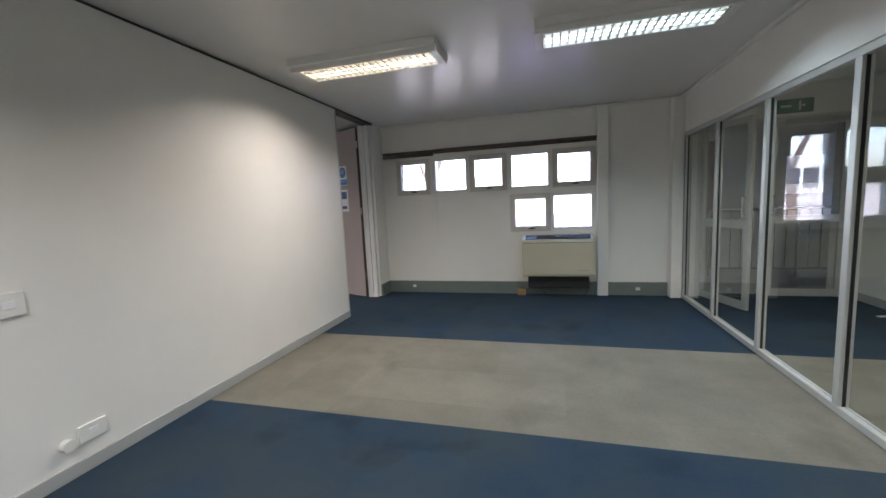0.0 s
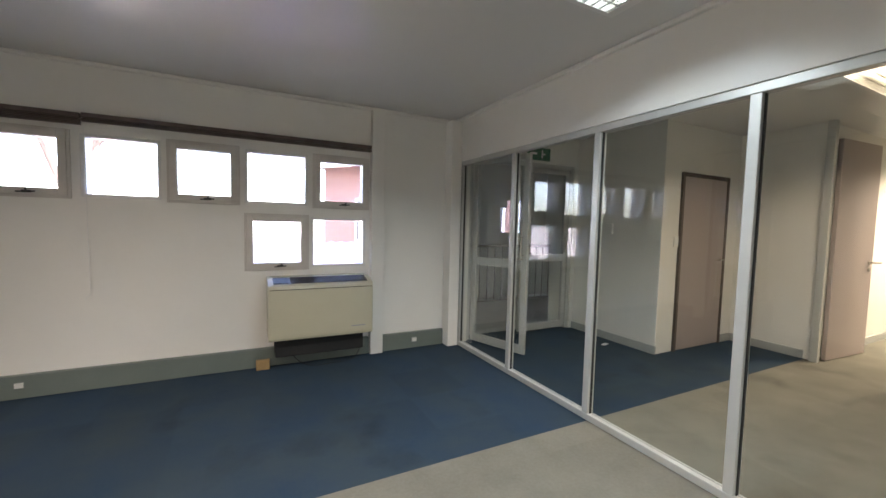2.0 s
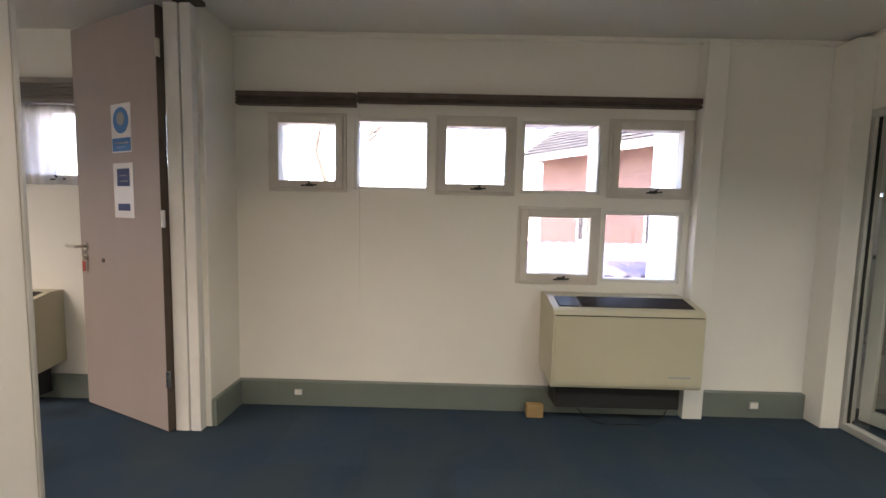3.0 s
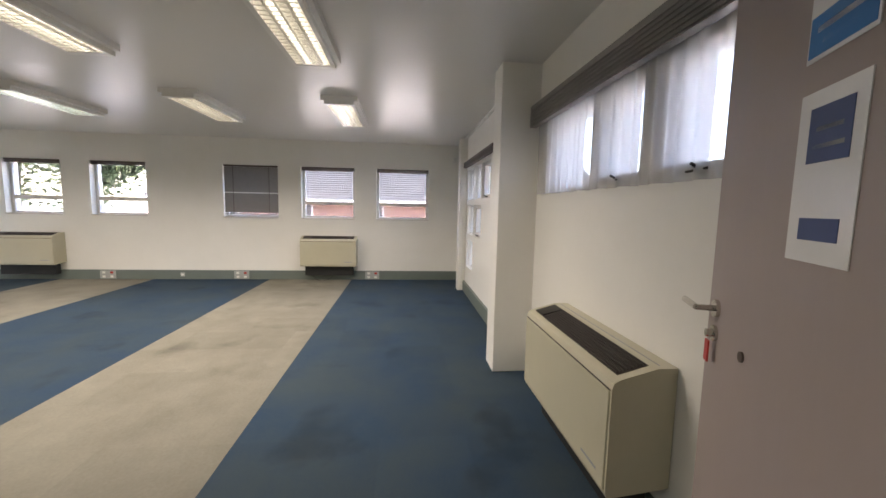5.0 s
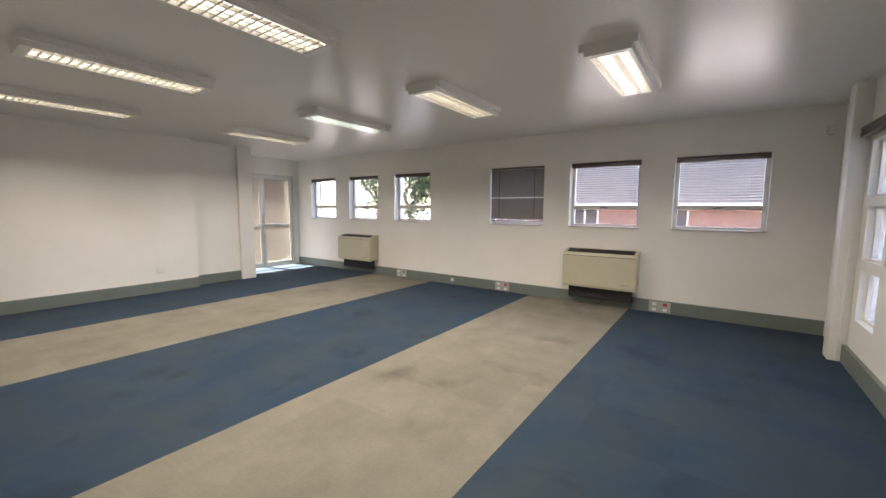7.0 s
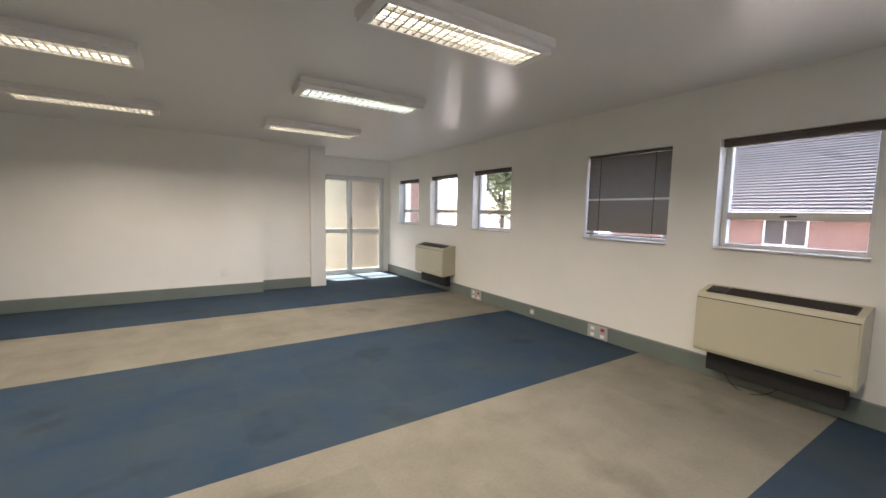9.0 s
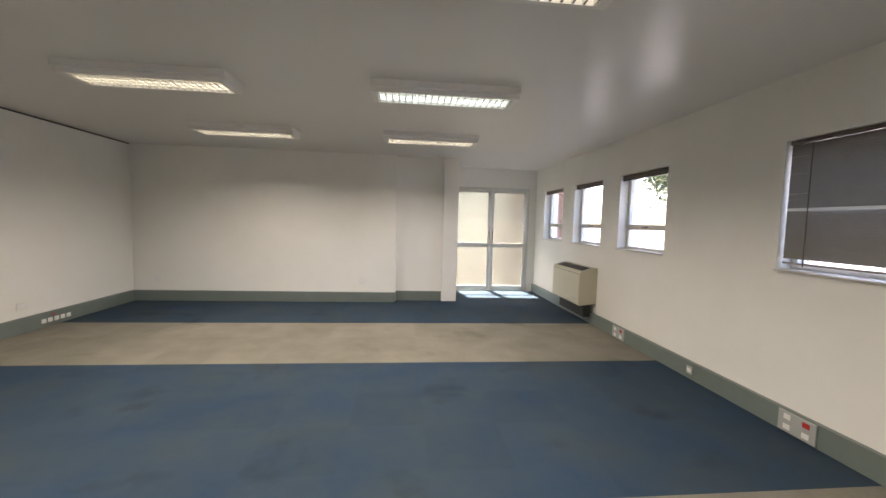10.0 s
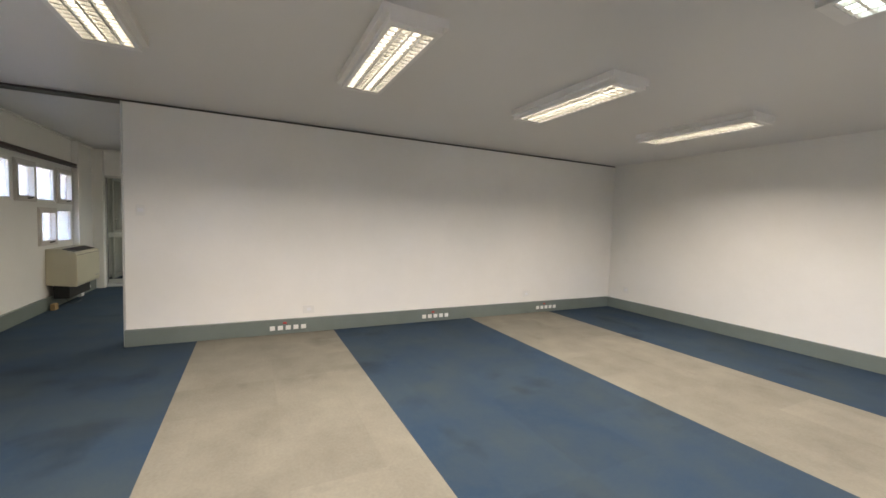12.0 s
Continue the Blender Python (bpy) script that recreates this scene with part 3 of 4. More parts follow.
# ---- wall heaters ----
def heater(m, label, width=0.95, depth=0.25):
    """A fan-coil unit; its back on local y = 0, its front towards local -y, its foot at local z = 0."""
    ob = thing("fan_coil_heater", m, label, "heater", "wall heaters")
    h, z0, z1 = width / 2, 0.0, 0.52
    run, drop = 0.15, 0.042
    bm = bmesh.new()
    prof = [(0, z0 + 0.03), (-depth + 0.01, z0), (-depth, z0 + 0.02), (-depth, z1 - drop - 0.035), (-depth + 0.008, z1 - drop - 0.012),
            (-depth + 0.028, z1 - drop), (-depth + 0.028 + run, z1), (0, z1)]
    left = [bm.verts.new((-h, y, z)) for y, z in prof]
    right = [bm.verts.new((h, y, z)) for y, z in prof]
    for i in range(len(prof)):
        j = (i + 1) % len(prof)
        bm.faces.new((left[i], left[j], right[j], right[i]))
    bm.faces.new(left[::-1])
    bm.faces.new(right)
    bmesh.ops.recalc_face_normals(bm, faces=bm.faces)
    part("casing", bm, CREAM, ob)
    boxes("front_panel", CREAM, ob, [((-h + 0.012, -depth - 0.006, z0 + 0.03), (h - 0.012, -depth + 0.002, z1 - drop - 0.045))], 0.004)
    boxes("panel_seam", GRILLE, ob, [((-h + 0.010, -depth - 0.002, z1 - drop - 0.044), (h - 0.010, -depth + 0.002, z1 - drop - 0.038))])
    tilt = math.atan2(drop, run)
    slope = Matrix.Translation((0, -depth + 0.028, z1 - drop)) @ Matrix.Rotation(tilt, 4, "X")
    length = math.hypot(run, drop)
    for nm, mat, x0, x1, y0, y1, zz in (("air_slot", GRILLE, -h + 0.04, h - 0.04, 0.012, length - 0.012, 0.002),
                                        ("control_lid", BLACK, -h + 0.045, -h + 0.16, 0.018, length - 0.018, 0.007)):
        bm = bmesh.new()
        quad_box(bm, (x0, y0, -0.004), (x1, y1, zz), 0.001)
        bmesh.ops.transform(bm, matrix=slope, verts=bm.verts)
        part(nm, bm, mat, ob)
    bm = bmesh.new()
    quad_box(bm, (-h + 0.18, -0.0018, -0.002), (h - 0.05, 0.0018, 0.005))
    first = part("slat", bm, GRILLE, ob)
    for i in range(9):
        o = first if i == 0 else new("slat", first.data)
        o.parent, o.matrix_basis = ob, slope @ Matrix.Translation((0, 0.02 + i * (length - 0.04) / 8, 0.003))
    boxes("rear_line", PRINT_GREY, ob, [((-h + 0.03, -0.058, z1), (h - 0.03, -0.055, z1 + 0.0015))])
    boxes("name_plate", PRINT_GREY, ob, [((h - 0.20, -depth - 0.0075, z0 + 0.075), (h - 0.07, -depth - 0.005, z0 + 0.085))])
    # black block put in for the dark shadow beneath the casing
    boxes("under_heater_shade", RUBBER, ob, [((-h + 0.06, -depth + 0.10, z0 - 0.17), (h - 0.06, -0.05, z0 + 0.012))], 0.004)
    return ob


heater(pose(-1.49, 0.155, 0.30), "cream wall heater with dark top grille under the window", 0.89, 0.32)
heater(pose(-5.68, 0.165, 0.23), "cream wall heater with dark top grille below the curtain", 1.02, 0.26)
heater(pose(-10.995, -2.18, 0.27, 0, 0, 90), "cream wall heater under the single windows")
heater(pose(-10.995, -7.02, 0.27, 0, 0, 90), "cream wall heater near the glass door")
box_ = thing("cardboard_offcut", pose(-1.97, 0.06, 0.0), "small brown cardboard piece by the heater", "cardboard")
boxes("flap", CARD, box_, [((-0.055, -0.02, 0.0), (0.055, 0.03, 0.085))], 0.004)


# ---- ceiling lamps ----
def ceiling_lamp(m, tube, label, group):
    """A louvred twin-tube fitting under the ceiling, 1.2 by 0.3 m; local z = 0 is the ceiling."""
    ob = thing("ceiling_lamp", m, label, "ceiling lamp", group)
    hx, hy, dz = 0.59, 0.185, 0.085
    bm = bmesh.new()
    quad_box(bm, (-hx, -hy, -0.03), (hx, hy, 0.0))
    for s in (-1, 1):
        quad_box(bm, (-hx, s * hy - 0.06 * (s > 0), -dz), (hx, s * hy + 0.06 * (s < 0), -0.03))
        quad_box(bm, (s * hx - 0.05 * (s > 0), -hy + 0.06, -dz), (s * hx + 0.05 * (s < 0), hy - 0.06, -0.03))
    bmesh.ops.bevel(bm, geom=[e for e in bm.edges if all(abs(abs(v.co.y) - hy) < 1e-4 and v.co.z < -0.05 for v in e.verts)], offset=0.035, segments=4, affect="EDGES")
    part("housing", bm, LAMP_BODY, ob)
    bm = bmesh.new()
    for i in range(21):
        x = -hx + 0.06 + i * (2 * hx - 0.12) / 20
        quad_box(bm, (x - 0.006, -hy + 0.06, -dz + 0.002), (x + 0.006, hy - 0.06, -0.062))
    for y in (-0.0625, 0.0, 0.0625):
        quad_box(bm, (-hx + 0.05, y - 0.006, -dz + 0.001), (hx - 0.05, y + 0.006, -0.062))
    part("louvre", bm, LOUVRE, ob, "polished metal louvre grid")
    for y in (-0.06, 0.06):
        bm = bmesh.new()
        rod(bm, (-hx + 0.06, y, -0.047), (hx - 0.06, y, -0.047), 0.0125, 10)
        part("tube", bm, tube, ob)
    boxes("reflector", LOUVRE, ob, [((-hx + 0.05, -hy + 0.06, -0.0335), (hx - 0.05, hy - 0.06, -0.0305))])
    return ob


first = ceiling_lamp(pose(-6.41, -1.55, H), TUBE_DIM, "white louvred fluorescent ceiling lamp", "lamps of the large room")
for x in (-6.41, -8.65):
    for y in (-1.55, -3.10, -4.74, -6.50):
        if (x, y) not in ((-6.41, -1.55), (-8.65, -4.74)):
            copy_thing(first, pose(x, y, H))
ceiling_lamp(pose(-8.65, -4.74, H), TUBE_ON, "white louvred fluorescent ceiling lamp, cool bluish tubes", "lamps of the large room")
ceiling_lamp(pose(-2.92, -2.40, H), TUBE_WARM, "lit white louvred ceiling lamp, warm tubes", "lamps of the office")
first = ceiling_lamp(pose(-1.07, -2.40, H), TUBE_ON, "lit white louvred ceiling lamp, cool tubes", "lamps of the office")
# two unseen office fittings, added to carry the brightening lamps
copy_thing(first, pose(-1.07, -5.60, H))
copy_thing(first, pose(-2.92, -5.60, H))
first = ceiling_lamp(pose(1.92, -2.62, H), TUBE_WARM, "lit white louvred ceiling lamp in the hall", "lamps of the hall")
# second hall fitting at y -6.0 is unseen, added for extra light
copy_thing(first, pose(1.92, -6.0, H))
copy_thing(first, pose(5.2, -2.9, H))

# ---- glass partition ----
glazed = tagged(new("glass_partition"), "aluminium-framed glass partition between office and hall", kind="structure")
posts = [0.02 - 0.902 * i for i in range(9)] + [-8.0]
for y in posts:
    boxes("mullion", ALU, glazed, [((-0.02, y - 0.025, 0.045), (0.04, y + 0.025, 1.955))], 0.004)
boxes("bottom_rail", ALU, glazed, [((-0.02, -8.028, 0), (0.04, 0.155, 0.045))], 0.004)
boxes("top_rail", ALU, glazed, [((-0.02, -8.028, 1.955), (0.04, 0.155, 2.0))], 0.004)
for a, b in zip(posts[:-1], posts[1:]):
    g = boxes("pane", GLASS, glazed, [((0.007, b + 0.027, 0.05), (0.013, a - 0.027, 1.95))])
    g.visible_shadow = False
    boxes("gasket", RUBBER, glazed, [((0.0, b + 0.0255, 0.047), (0.02, b + 0.030, 1.953)), ((0.0, a - 0.030, 0.047), (0.02, a - 0.0255, 1.953))])


# ---- glazed door leaves ----
def glazed_leaf(parent, name, x0, x1, y, z0, z1, glass, mid, frame_mat=ALU, st=0.06):
    """One aluminium door leaf across y with a mid rail."""
    ob = new(name)
    ob.parent = parent
    spans = [((x0, y - 0.02, z0), (x0 + st, y + 0.02, z1)), ((x1 - st, y - 0.02, z0), (x1, y + 0.02, z1)),
             ((x0 + st, y - 0.02, z1 - st), (x1 - st, y + 0.02, z1)), ((x0 + st, y - 0.02, z0), (x1 - st, y + 0.02, z0 + 0.085)),
             ((x0 + st, y - 0.02, mid - 0.045), (x1 - st, y + 0.02, mid + 0.045))]
    boxes("stile_and_rail_frame", frame_mat, ob, spans, 0.003)
    for a, b in ((z0 + 0.085, mid - 0.045), (mid + 0.045, z1 - st)):
        g = boxes("pane", glass, ob, [((x0 + st, y - 0.003, a), (x1 - st, y + 0.003, b))])
        g.visible_shadow = False
    return ob


def pull(parent, x, y, z, side, way):
    bm = bmesh.new()
    rod(bm, (x, y, z - 0.09), (x, y + side * 0.045, z - 0.09), 0.008)
    rod(bm, (x, y, z + 0.09), (x, y + side * 0.045, z + 0.09), 0.008)
    rod(bm, (x, y + side * 0.045, z - 0.10), (x, y + side * 0.045, z + 0.10), 0.009)
    rod(bm, (x, y, z - 0.13), (x + way * 0.10, y + side * 0.05, z - 0.13), 0.008)
    return part("pull_handle", bm, CHROME, parent, "chrome pull handle")


double = tagged(new("door_1"), "frosted double glass door in an aluminium frame, closed", kind="structure")
dx0, dx1 = DOOR_X
boxes("door_frame", ALU, double, [((dx0, -9.26, 0), (dx0 + 0.04, -9.19, 2.08)), ((dx1 - 0.04, -9.26, 0), (dx1, -9.19, 2.08)), ((dx0 + 0.04, -9.26, 2.04), (dx1 - 0.04, -9.19, 2.08)), ((dx0 + 0.04, -9.26, 0), (dx1 - 0.04, -9.19, 0.02))], 0.003)
mid_x = (dx0 + dx1) / 2
for nm, a, b, s in (("door_panel", dx0 + 0.042, mid_x - 0.002, -1), ("door_panel", mid_x + 0.002, dx1 - 0.042, 1)):
    lf = glazed_leaf(double, nm, a, b, -9.225, 0.022, 2.038, FROST, 0.93)
    pull(lf, mid_x + s * 0.035, -9.205, 1.10, 1, s)

entrance = tagged(new("door_2"), "glass entrance double door with one leaf standing open", kind="structure")
boxes("door_frame", ALU, entrance, [((0.14, 0.12, 0), (0.19, 0.20, 2.10)), ((1.65, 0.12, 0), (1.70, 0.20, 2.10)), ((0.19, 0.12, 2.05), (1.65, 0.20, 2.10))], 0.003)
lf = glazed_leaf(entrance, "door_panel", 0.90, 1.64, 0.15, 0.02, 2.045, GLASS, 0.93)
pull(lf, 0.93, 0.13, 1.12, -1, 1)
open_leaf = tagged(glazed_leaf(entrance, "door_panel", 0.0, 0.72, 0.0, 0.02, 2.045, GLASS, 0.93))
open_leaf.matrix_basis = pose(0.20, 0.10, 0, 0, 0, -72)
pull(open_leaf, 0.68, -0.02, 1.12, -1, -1)
for z0, z1, tilt in ((1.58, 1.92, 2), (1.12, 1.55, -9)):
    ob = thing("paper_sheet", pose(1.10, 0.9, 0, 0, tilt * 0.4, 0), "white paper sheet stuck on the lobby glass", "paper")
    boxes("paper", PAPER, ob, [((-0.11, -0.001, z0), (0.11, 0.001, z1))])

# exit sign
sign = thing("exit_sign", pose(1.08, 0.09, 2.20), "green emergency exit sign above the glass door", "sign")
boxes("panel", SIGN_GREEN, sign, [((-0.17, -0.02, -0.075), (0.17, 0.005, 0.075))], 0.004)
boxes("arrow_bar", PAPER, sign, [((-0.14, -0.0225, -0.012), (-0.04, -0.0205, 0.012))])
boxes("running_mark", PAPER, sign, [((0.03, -0.0225, -0.05), (0.05, -0.0205, 0.05)), ((0.055, -0.0225, -0.01), (0.09, -0.0205, 0.01))])

# hall door and open corridor leaf
hall_door = tagged(new("door_3"), "pinkish-grey flush door in a thin frame, closed", kind="structure")
boxes("door_frame", LAMINATE_EDGE, hall_door, [((2.04, -1.105, 0), (2.08, -1.078, 1.94)), ((2.88, -1.105, 0), (2.92, -1.078, 1.94)), ((2.08, -1.105, 1.90), (2.88, -1.078, 1.94))], 0.003)
boxes("leaf", LAMINATE, hall_door, [((2.082, -1.098, 0.01), (2.878, -1.079, 1.898))], 0.002)
boxes("handle", CHROME, hall_door, [((2.78, -1.13, 0.98), (2.86, -1.097, 1.0))], 0.003)
cor = thing("corridor_door", pose(3.24, -1.93, 0, 0, 0, -4), "pinkish-grey flush door standing open against the corridor wall", "door")
boxes("leaf", LAMINATE, cor, [((0.0, -0.02, 0.01), (0.80, 0.02, 2.28))], 0.002)
handle_set(cor, 0.72, 1.02, -0.02, -1)
structure("trim_corridor_post", ALU, [((3.10, -1.93, 0), (3.16, -1.862, H))], 0.003, "narrow metal door post")

# lobby things
rail = thing("stair_railing", pose(0.75, 1.5, 0), "metal stair railing with thin bars in the lobby", "railing")
bm = bmesh.new()
rod(bm, (0, 0, 1.0), (2.3, 0, 1.0), 0.022)
part("handrail", bm, CHROME, rail)
bm = bmesh.new()
rod(bm, (0, 0, 0.12), (2.3, 0, 0.12), 0.012)
part("bottom_bar", bm, CHROME, rail)
for i in range(17):
    bm = bmesh.new()
    rod(bm, (0.02 + i * 0.14, 0, 0.0 if i % 8 == 0 else 0.12), (0.02 + i * 0.14, 0, 1.0), 0.009 if i % 8 else 0.018, 8)
    part("bar", bm, CHROME, rail)
wd = thing("lobby_door", pose(0.62, 2.28, 0), "reddish wooden door in the lobby", "door")
boxes("leaf", WOOD, wd, [((-0.42, -0.03, 0), (0.42, 0.012, 2.05))], 0.004)
boxes("frame", WOOD, wd, [((-0.5, -0.02, 0), (-0.425, 0.015, 2.12)), ((0.425, -0.02, 0), (0.5, 0.015, 2.12)), ((-0.425, -0.02, 2.055), (0.425, 0.015, 2.12))], 0.003)


# ---- sockets and switches ----
def plate(name, m, w, h, count, label, category, group="", red=False):
    """A wall plate on local y = 0, towards -y."""
    ob = thing(name, m, label, category, group)
    boxes("plate", PALE_SKIRT if name == "socket" else PLASTIC, ob, [((-w / 2, -0.012, -h / 2), (w / 2, 0.0, h / 2))], 0.003)
    rows = 2 if count == 4 else 1
    across = count // rows
    for i in range(count):
        c, d = -w / 2 + (i % across + 0.5) * w / across, (0.5 - i // across) * h / 2 if rows == 2 else 0.0
        bm = bmesh.new()
        quad_box(bm, (c - 0.024, -0.0145, d - 0.018), (c + 0.024, -0.011, d + 0.018), 0.002)
        part("outlet", bm, RED if red and i == across - 1 else PLASTIC if name == "socket" else PAPER, ob)
    return ob


def strip(m, label):
    """Five square data outlets in a row."""
    ob = thing("outlet_row", m, label, "socket", "outlets in the trunking")
    for i in range(5):
        boxes("outlet", PLASTIC, ob, [((-0.20 + i * 0.085, -0.012, -0.025), (-0.145 + i * 0.085, 0.0, 0.025))], 0.003)
    boxes("red_switch", RED, ob, [((-0.06, -0.008, 0.045), (-0.02, 0.0, 0.065))], 0.002)
    return ob


for y in (-2.72, -4.62, -6.58):
    strip(pose(-4.148, y, 0.075, 0, 0, -90), "row of white outlets with a red switch in the trunking")
for y in (-5.89, -3.71, -1.44):
    plate("socket", pose(-10.964, y, 0.082, 0, 0, 90), 0.25, 0.14, 4, "pale socket plate with a red switch in the trunking", "socket", "sockets in the trunking", True)
plate("socket", pose(-10.964, -4.69, 0.085, 0, 0, 90), 0.07, 0.07, 1, "small white socket in the trunking", "socket", "sockets in the trunking")
plate("wall_box", pose(-4.106, -2.95, 0.27, 0, 0, -90), 0.13, 0.09, 1, "white wall box above the trunking", "socket", "wall boxes")
plate("wall_box", pose(-4.106, -6.2, 0.30, 0, 0, -90), 0.13, 0.09, 1, "white wall box above the trunking", "socket", "wall boxes")
plate("light_switch", pose(-4.106, -1.33, 1.38, 0, 0, -90), 0.075, 0.11, 1, "white light switch beside the opening", "switch")
plate("wall_box", pose(-4.47, -8.029, 0.34, 0, 0, 180), 0.10, 0.10, 1, "beige wall box on the back wall", "socket", "wall boxes")
plate("wall_box", pose(-7.66, -8.029, 0.35, 0, 0, 180), 0.10, 0.10, 1, "white wall box on the back wall", "socket", "wall boxes")
plate("wall_box", pose(-3.929, -3.945, 0.20, 0, 0, 90), 0.13, 0.09, 1, "white wall box low on the partition", "socket", "wall boxes")
plate("wall_box", pose(-3.929, -4.19, 0.935, 0, 0, 90), 0.12, 0.11, 1, "white wall box on the partition", "socket", "wall boxes")
knob = thing("round_knob", pose(-3.93, -4.065, 0.185), "small round white knob on the partition", "socket")
bm = bmesh.new()
rod(bm, (0, 0, 0), (0.035, 0, 0), 0.03, 16)
part("cap", bm, PLASTIC, knob)
plate("socket", pose(-0.50, 0.119, 0.09), 0.06, 0.05, 1, "tiny socket in the trunking", "socket", "sockets in the trunking")
plate("socket", pose(-3.55, 0.119, 0.10), 0.05, 0.04, 1, "tiny socket in the trunking", "socket", "sockets in the trunking")
det = thing("alarm_sensor", pose(-10.98, 0.02, 2.18), "small white alarm sensor high in the corner", "sensor")
boxes("case", PLASTIC, det, [((-0.018, -0.03, -0.05), (0.03, 0.03, 0.05))], 0.008)

# ---- outside ----
structure("ground", GROUND, [((-900, -900, -0.45), (900, 900, -0.26))], label="pale paved ground round the building")
structure("roof_building", CEIL, [((-11.6, -9.55, H + 0.2), (8.4, 0.9, H + 0.35))], label="flat roof edge of the building")
structure("wall_outer_east", PAINT, [((8.1, -8.4, 0), (8.3, 0.5, H))], label="plain outer wall")


def brick_house(m, w, d, h, roof_h, wins, label):
    ob = thing("brick_house", m, label, "house")
    boxes("wall", BRICK, ob, [((-w / 2, 0, 0), (w / 2, d, h))])
    bm = bmesh.new()
    vs = [bm.verts.new(c) for c in ((-w / 2 - 0.5, -0.6, h - 0.1), (w / 2 + 0.5, -0.6, h - 0.1), (w / 2 + 0.5, d / 2, h + roof_h), (-w / 2 - 0.5, d / 2, h + roof_h), (w / 2 + 0.5, d + 0.6, h - 0.1), (-w / 2 - 0.5, d + 0.6, h - 0.1))]
    for q in ((0, 1, 2, 3), (3, 2, 4, 5), (0, 3, 5), (1, 4, 2), (0, 5, 4, 1)):
        bm.faces.new([vs[i] for i in q])
    bmesh.ops.recalc_face_normals(bm, faces=bm.faces)
    roof = part("roof", bm, ROOF, ob)
    slope = math.atan2(roof_h + 0.1, d / 2 + 0.6)
    length = math.hypot(roof_h + 0.1, d / 2 + 0.6)
    bm = bmesh.new()
    n_rows = int(length / 0.21)
    for i in range(n_rows):
        q = (i + 0.5) * length / n_rows
        y, z = -0.6 + q * math.cos(slope), h - 0.08 + q * math.sin(slope)
        quad_box(bm, (-w / 2 - 0.5, y - 0.09, z - 0.02), (w / 2 + 0.5, y + 0.07, z + 0.02))
    part("tile_courses", bm, ROOF, roof)
    boxes("fascia", WHITE_FRAME, ob, [((-w / 2 - 0.5, -0.66, h - 0.22), (w / 2 + 0.5, -0.6, h - 0.06))])
    for x, z, ww, hh in wins:
        wnd = boxes("window", WHITE_FRAME, ob, [((x - ww / 2, -0.04, z), (x + ww / 2, 0.02, z + hh))], 0.01)
        boxes("pane", GRILLE, wnd, [((x - ww / 2 + 0.06, -0.05, z + 0.06), (x - 0.03, -0.035, z + hh - 0.06)), ((x + 0.03, -0.05, z + 0.06), (x + ww / 2 - 0.06, -0.035, z + hh - 0.06))])
    # courses of brick on the near face
    bm = bmesh.new()
    z = 0.12
    while z < h - 0.3:
        quad_box(bm, (-w / 2, -0.012, z), (w / 2, 0.001, z + 0.062))
        z += 0.08
    part("brick_course", bm, BRICK, ob).data.materials[0] = BRICK
    return ob


brick_house(pose(2.6, 6.0, -0.26, 0, 0, -53), 8.0, 7.0, 3.4, 2.4, [(-2.4, 1.0, 0.7, 1.3), (-0.6, 1.0, 0.7, 1.3), (1.6, 1.0, 0.7, 1.3)], "orange brick house with a tiled roof and white fascia")
brick_house(pose(-24.0, -1.5, -0.26, 0, 0, 90), 22.0, 9.0, 1.9, 3.2, [(-8, 0.7, 1.2, 1.0), (-4.5, 0.7, 1.2, 1.0), (-1, 0.7, 1.2, 1.0), (2.5, 0.7, 1.2, 1.0), (6, 0.7, 1.2, 1.0)], "long low house with a pale tiled roof")
brick_house(pose(-12.1, -10.6, -0.26, 0, 0, 180), 1.3, 3.0, 3.2, 0.5, [], "small orange brick outbuilding beside the windows")
# low corrugated roof
low = thing("low_roof", pose(0.0, 3.0, 0.0), "mauve corrugated roof of a low lean-to", "roof")
bm = bmesh.new()
nx = 120
va, vb = [], []
for i in range(nx + 1):
    x = -2.6 + 3.8 * i / nx
    zz = 0.018 * math.sin(i * 0.9)
    va.append(bm.verts.new((x, -0.6, 0.62 + zz)))
    vb.append(bm.verts.new((x, 2.4, 0.86 + zz)))
for i in range(nx):
    bm.faces.new((va[i], va[i + 1], vb[i + 1], vb[i]))
part("sheeting", bm, PURPLE_ROOF, low)
boxes("wall", BRICK, low, [((-2.5, -0.5, -0.26), (1.0, 2.35, 0.58))])


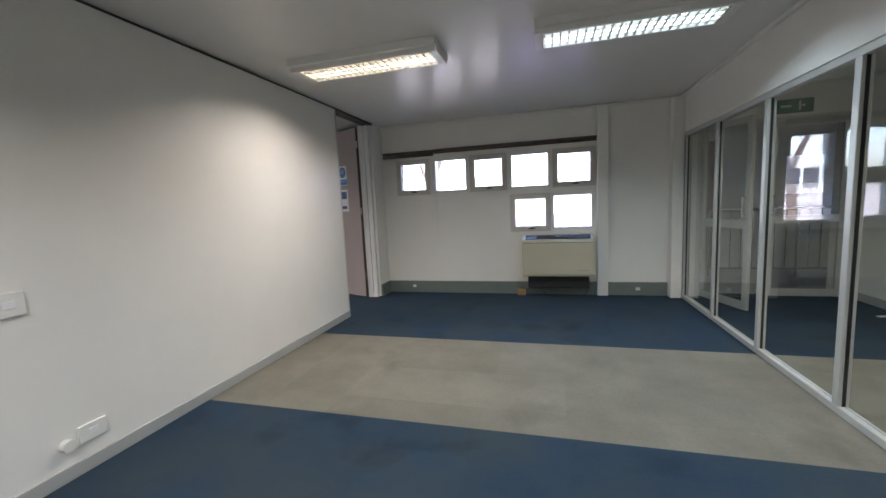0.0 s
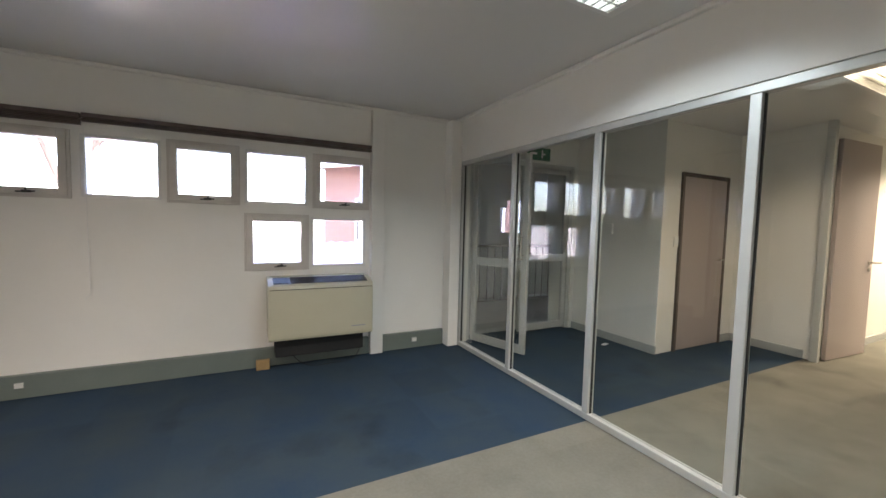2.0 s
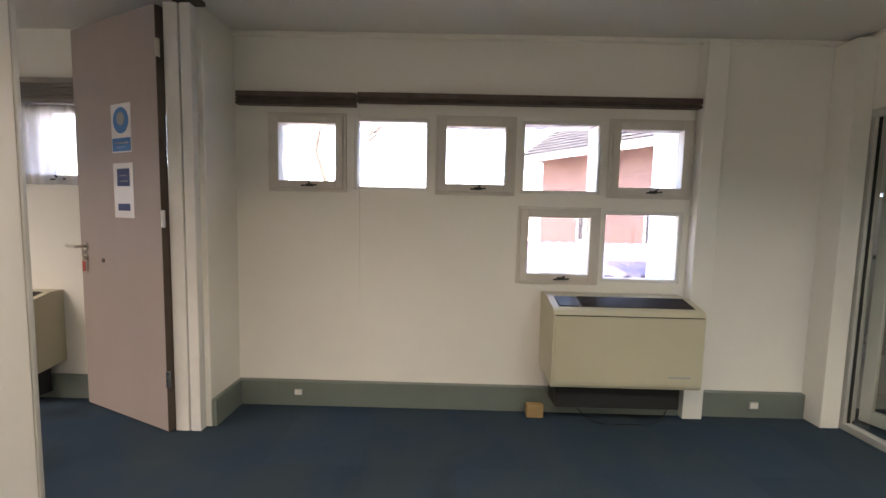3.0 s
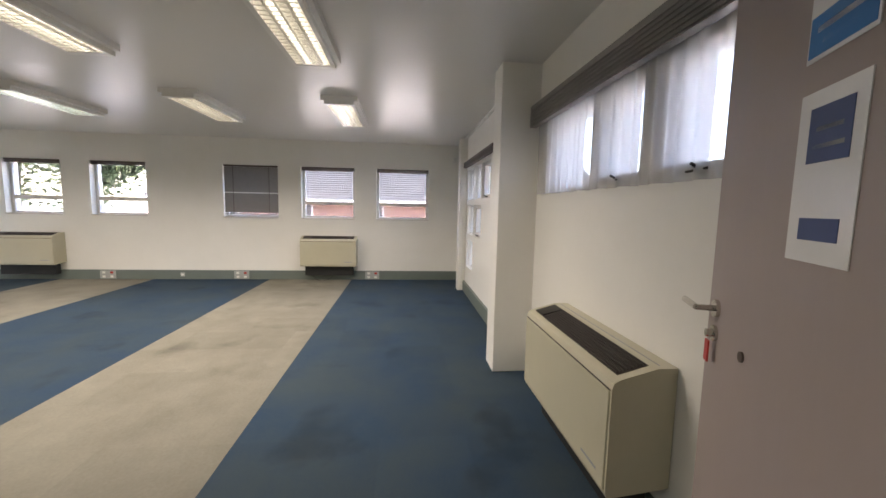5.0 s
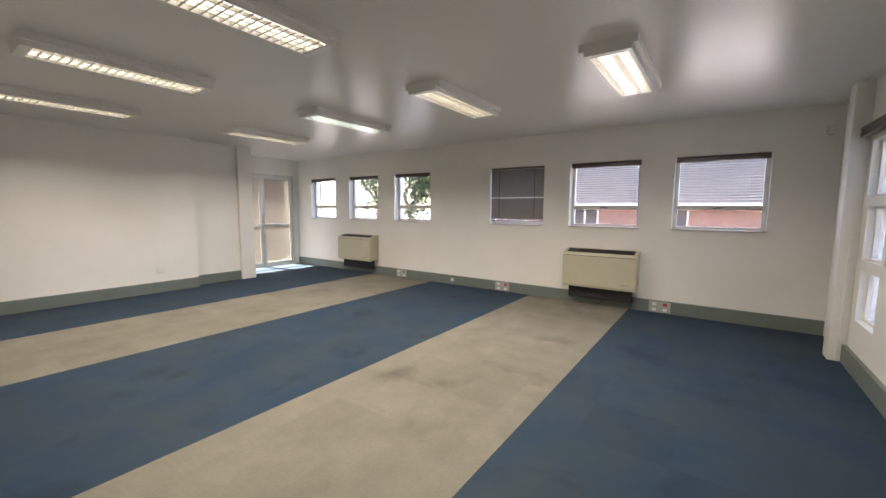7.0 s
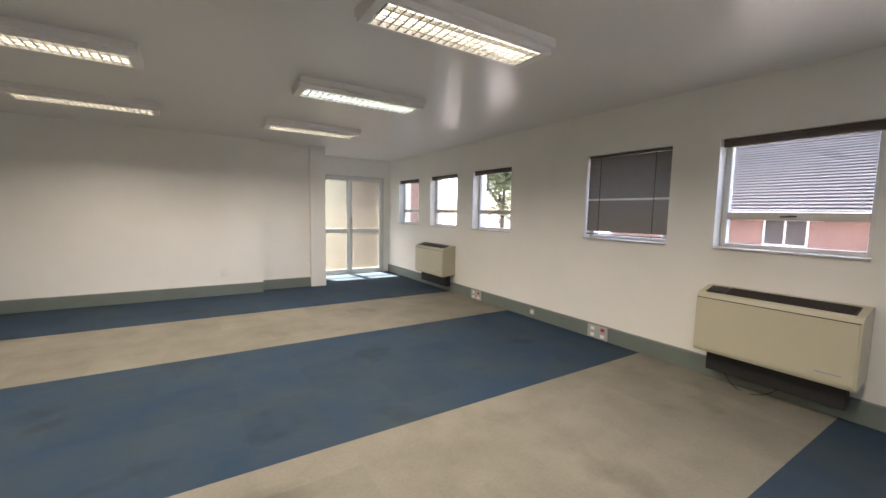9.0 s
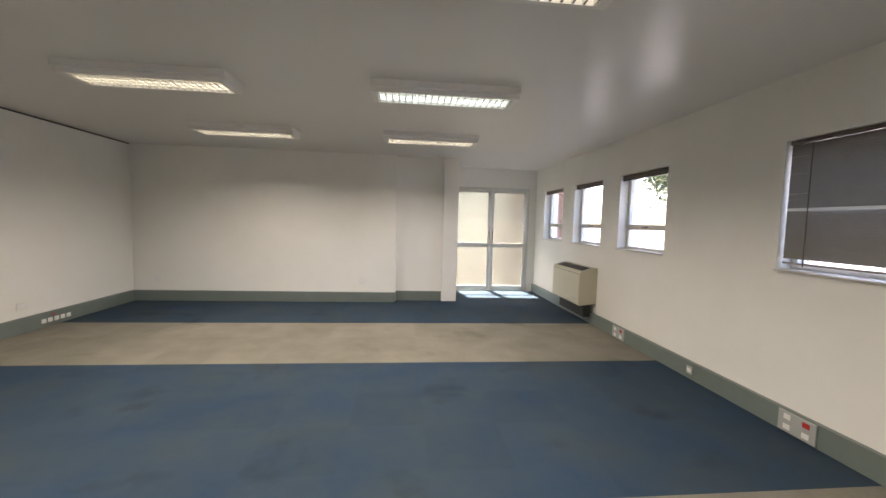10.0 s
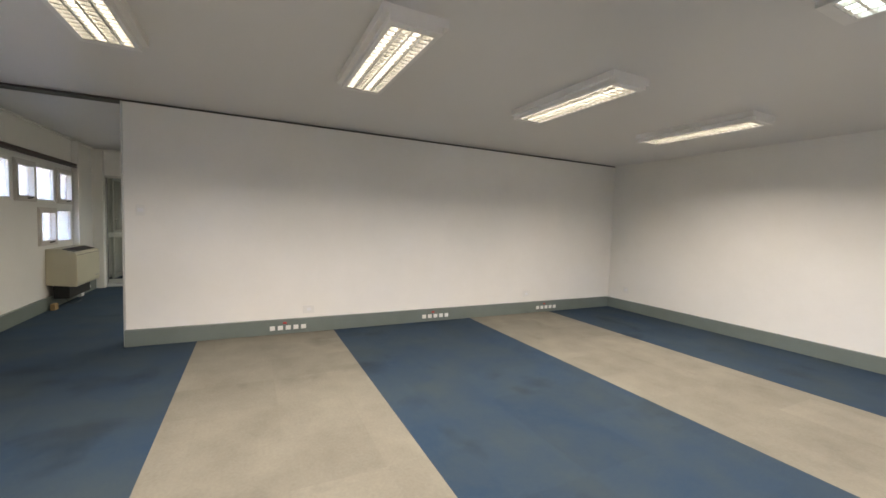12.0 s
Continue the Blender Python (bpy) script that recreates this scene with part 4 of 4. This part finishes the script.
def tree(m, height, spread, leaves, label, bare=False):
    ob = thing("tree", m, label, "tree", "trees outside")
    bm = bmesh.new()
    tips = []

    def limb(a, d, length, r, depth):
        b = a + d * length
        turn = d.to_track_quat("Z", "Y").to_matrix().to_4x4()
        bmesh.ops.create_cone(bm, cap_ends=True, segments=7, radius1=r, radius2=r * 0.65, depth=length, matrix=Matrix.Translation((a + b) / 2) @ turn)
        if depth == 0:
            tips.append(b)
            return
        for _ in range(3):
            e = (d + Vector((random.uniform(-1, 1), random.uniform(-1, 1), random.uniform(-0.1, 0.6))) * spread).normalized()
            limb(b, e, length * random.uniform(0.6, 0.8), r * 0.6, depth - 1)
        tips.append(b)

    limb(Vector((0, 0, 0)), Vector((0.03, 0.02, 1)).normalized(), height * 0.36, height * 0.028, 4 if bare else 3)
    part("trunk", bm, BARK, ob)
    if bare:
        return ob
    verts, faces = [], []
    for _ in range(leaves):
        c = random.choice(tips) + Vector((random.gauss(0, 1), random.gauss(0, 1), random.gauss(0, 0.8))) * height * 0.075
        u = Vector((random.gauss(0, 1), random.gauss(0, 1), random.gauss(0, 1))).normalized()
        w_ = u.orthogonal().normalized()
        s = random.uniform(0.06, 0.12)
        k = len(verts)
        verts += [c - u * s, c + w_ * s * 0.5, c + u * s, c - w_ * s * 0.5]
        faces.append((k, k + 1, k + 2, k + 3))
    me = bpy.data.meshes.new("crown")
    me.from_pydata([tuple(v) for v in verts], [], faces)
    me.materials.append(LEAF)
    cr = new("crown", me)
    cr.parent = ob
    return ob


tree(pose(-16.6, -10.4, -0.26), 4.2, 0.75, 16000, "leafy green tree outside the windows")
tree(pose(-18.0, -13.4, -0.26), 5.0, 0.75, 16000, "leafy green tree outside the windows")
tree(pose(-9.6, -16.5, -0.26), 5.0, 0.75, 7000, "leafy green tree outside the glass door")
tree(pose(-7.0, 12.0, -0.26), 6.5, 0.7, 0, "bare grey tree outside the office window", True)

# ---- small things ----
def cable(name, points, radius, mat, label):
    cu = bpy.data.curves.new(name, "CURVE")
    cu.dimensions, cu.bevel_depth, cu.bevel_resolution = "3D", radius, 2
    sp_ = cu.splines.new("BEZIER")
    sp_.bezier_points.add(len(points) - 1)
    for b, p_ in zip(sp_.bezier_points, points):
        b.co, b.handle_left_type, b.handle_right_type = p_, "AUTO", "AUTO"
    cu.materials.append(mat)
    return tagged(new(name, cu), label, "cable")


cable("floor_cable", [(-1.80, 0.05, 0.20), (-1.62, 0.00, 0.02), (-1.40, -0.02, 0.006), (-1.15, 0.03, 0.03), (-1.08, 0.09, 0.20)], 0.003, BLACK, "thin black cable looping under the office heater")
cable("heater_cable", [(-10.93, -2.52, 0.24), (-10.88, -2.42, 0.03), (-10.86, -2.25, 0.006), (-10.93, -2.05, 0.16)], 0.003, BLACK, "thin black cable hanging under the wall heater")
cable("corner_pipe", [(-10.02, 0.05, 0.02), (-10.02, 0.06, 0.5), (-10.03, 0.06, 1.2)], 0.006, PLASTIC, "thin white cable beside the corner pilaster")
pipe = thing("drain_pipe", pose(-6.60, 0.12, 0.0), "short white pipe end beside the column", "pipe")
bm = bmesh.new()
rod(bm, (0, 0, 0.0), (0, 0, 0.17), 0.014, 10)
rod(bm, (0, 0, 0.16), (0.0, 0.04, 0.17), 0.014, 10)
part("tube", bm, PLASTIC, pipe)
lit = thing("paper_scrap", pose(1.55, -0.62, 0.002, 0, 0, 12), "small white paper scrap on the hall carpet", "paper")
boxes("scrap", PAPER, lit, [((-0.05, -0.02, 0.0), (0.05, 0.02, 0.004))])
sw = plate("light_switch", pose(2.0, -1.081, 1.20), 0.075, 0.11, 1, "white light switch beside the hall door", "switch")
cd = thing("access_panel", pose(1.755, -0.45, 1.32, 0, 0, -90), "small white control box on the hall wall", "switch")
boxes("case", PLASTIC, cd, [((-0.04, -0.03, -0.06), (0.04, 0.0, 0.06))], 0.006)
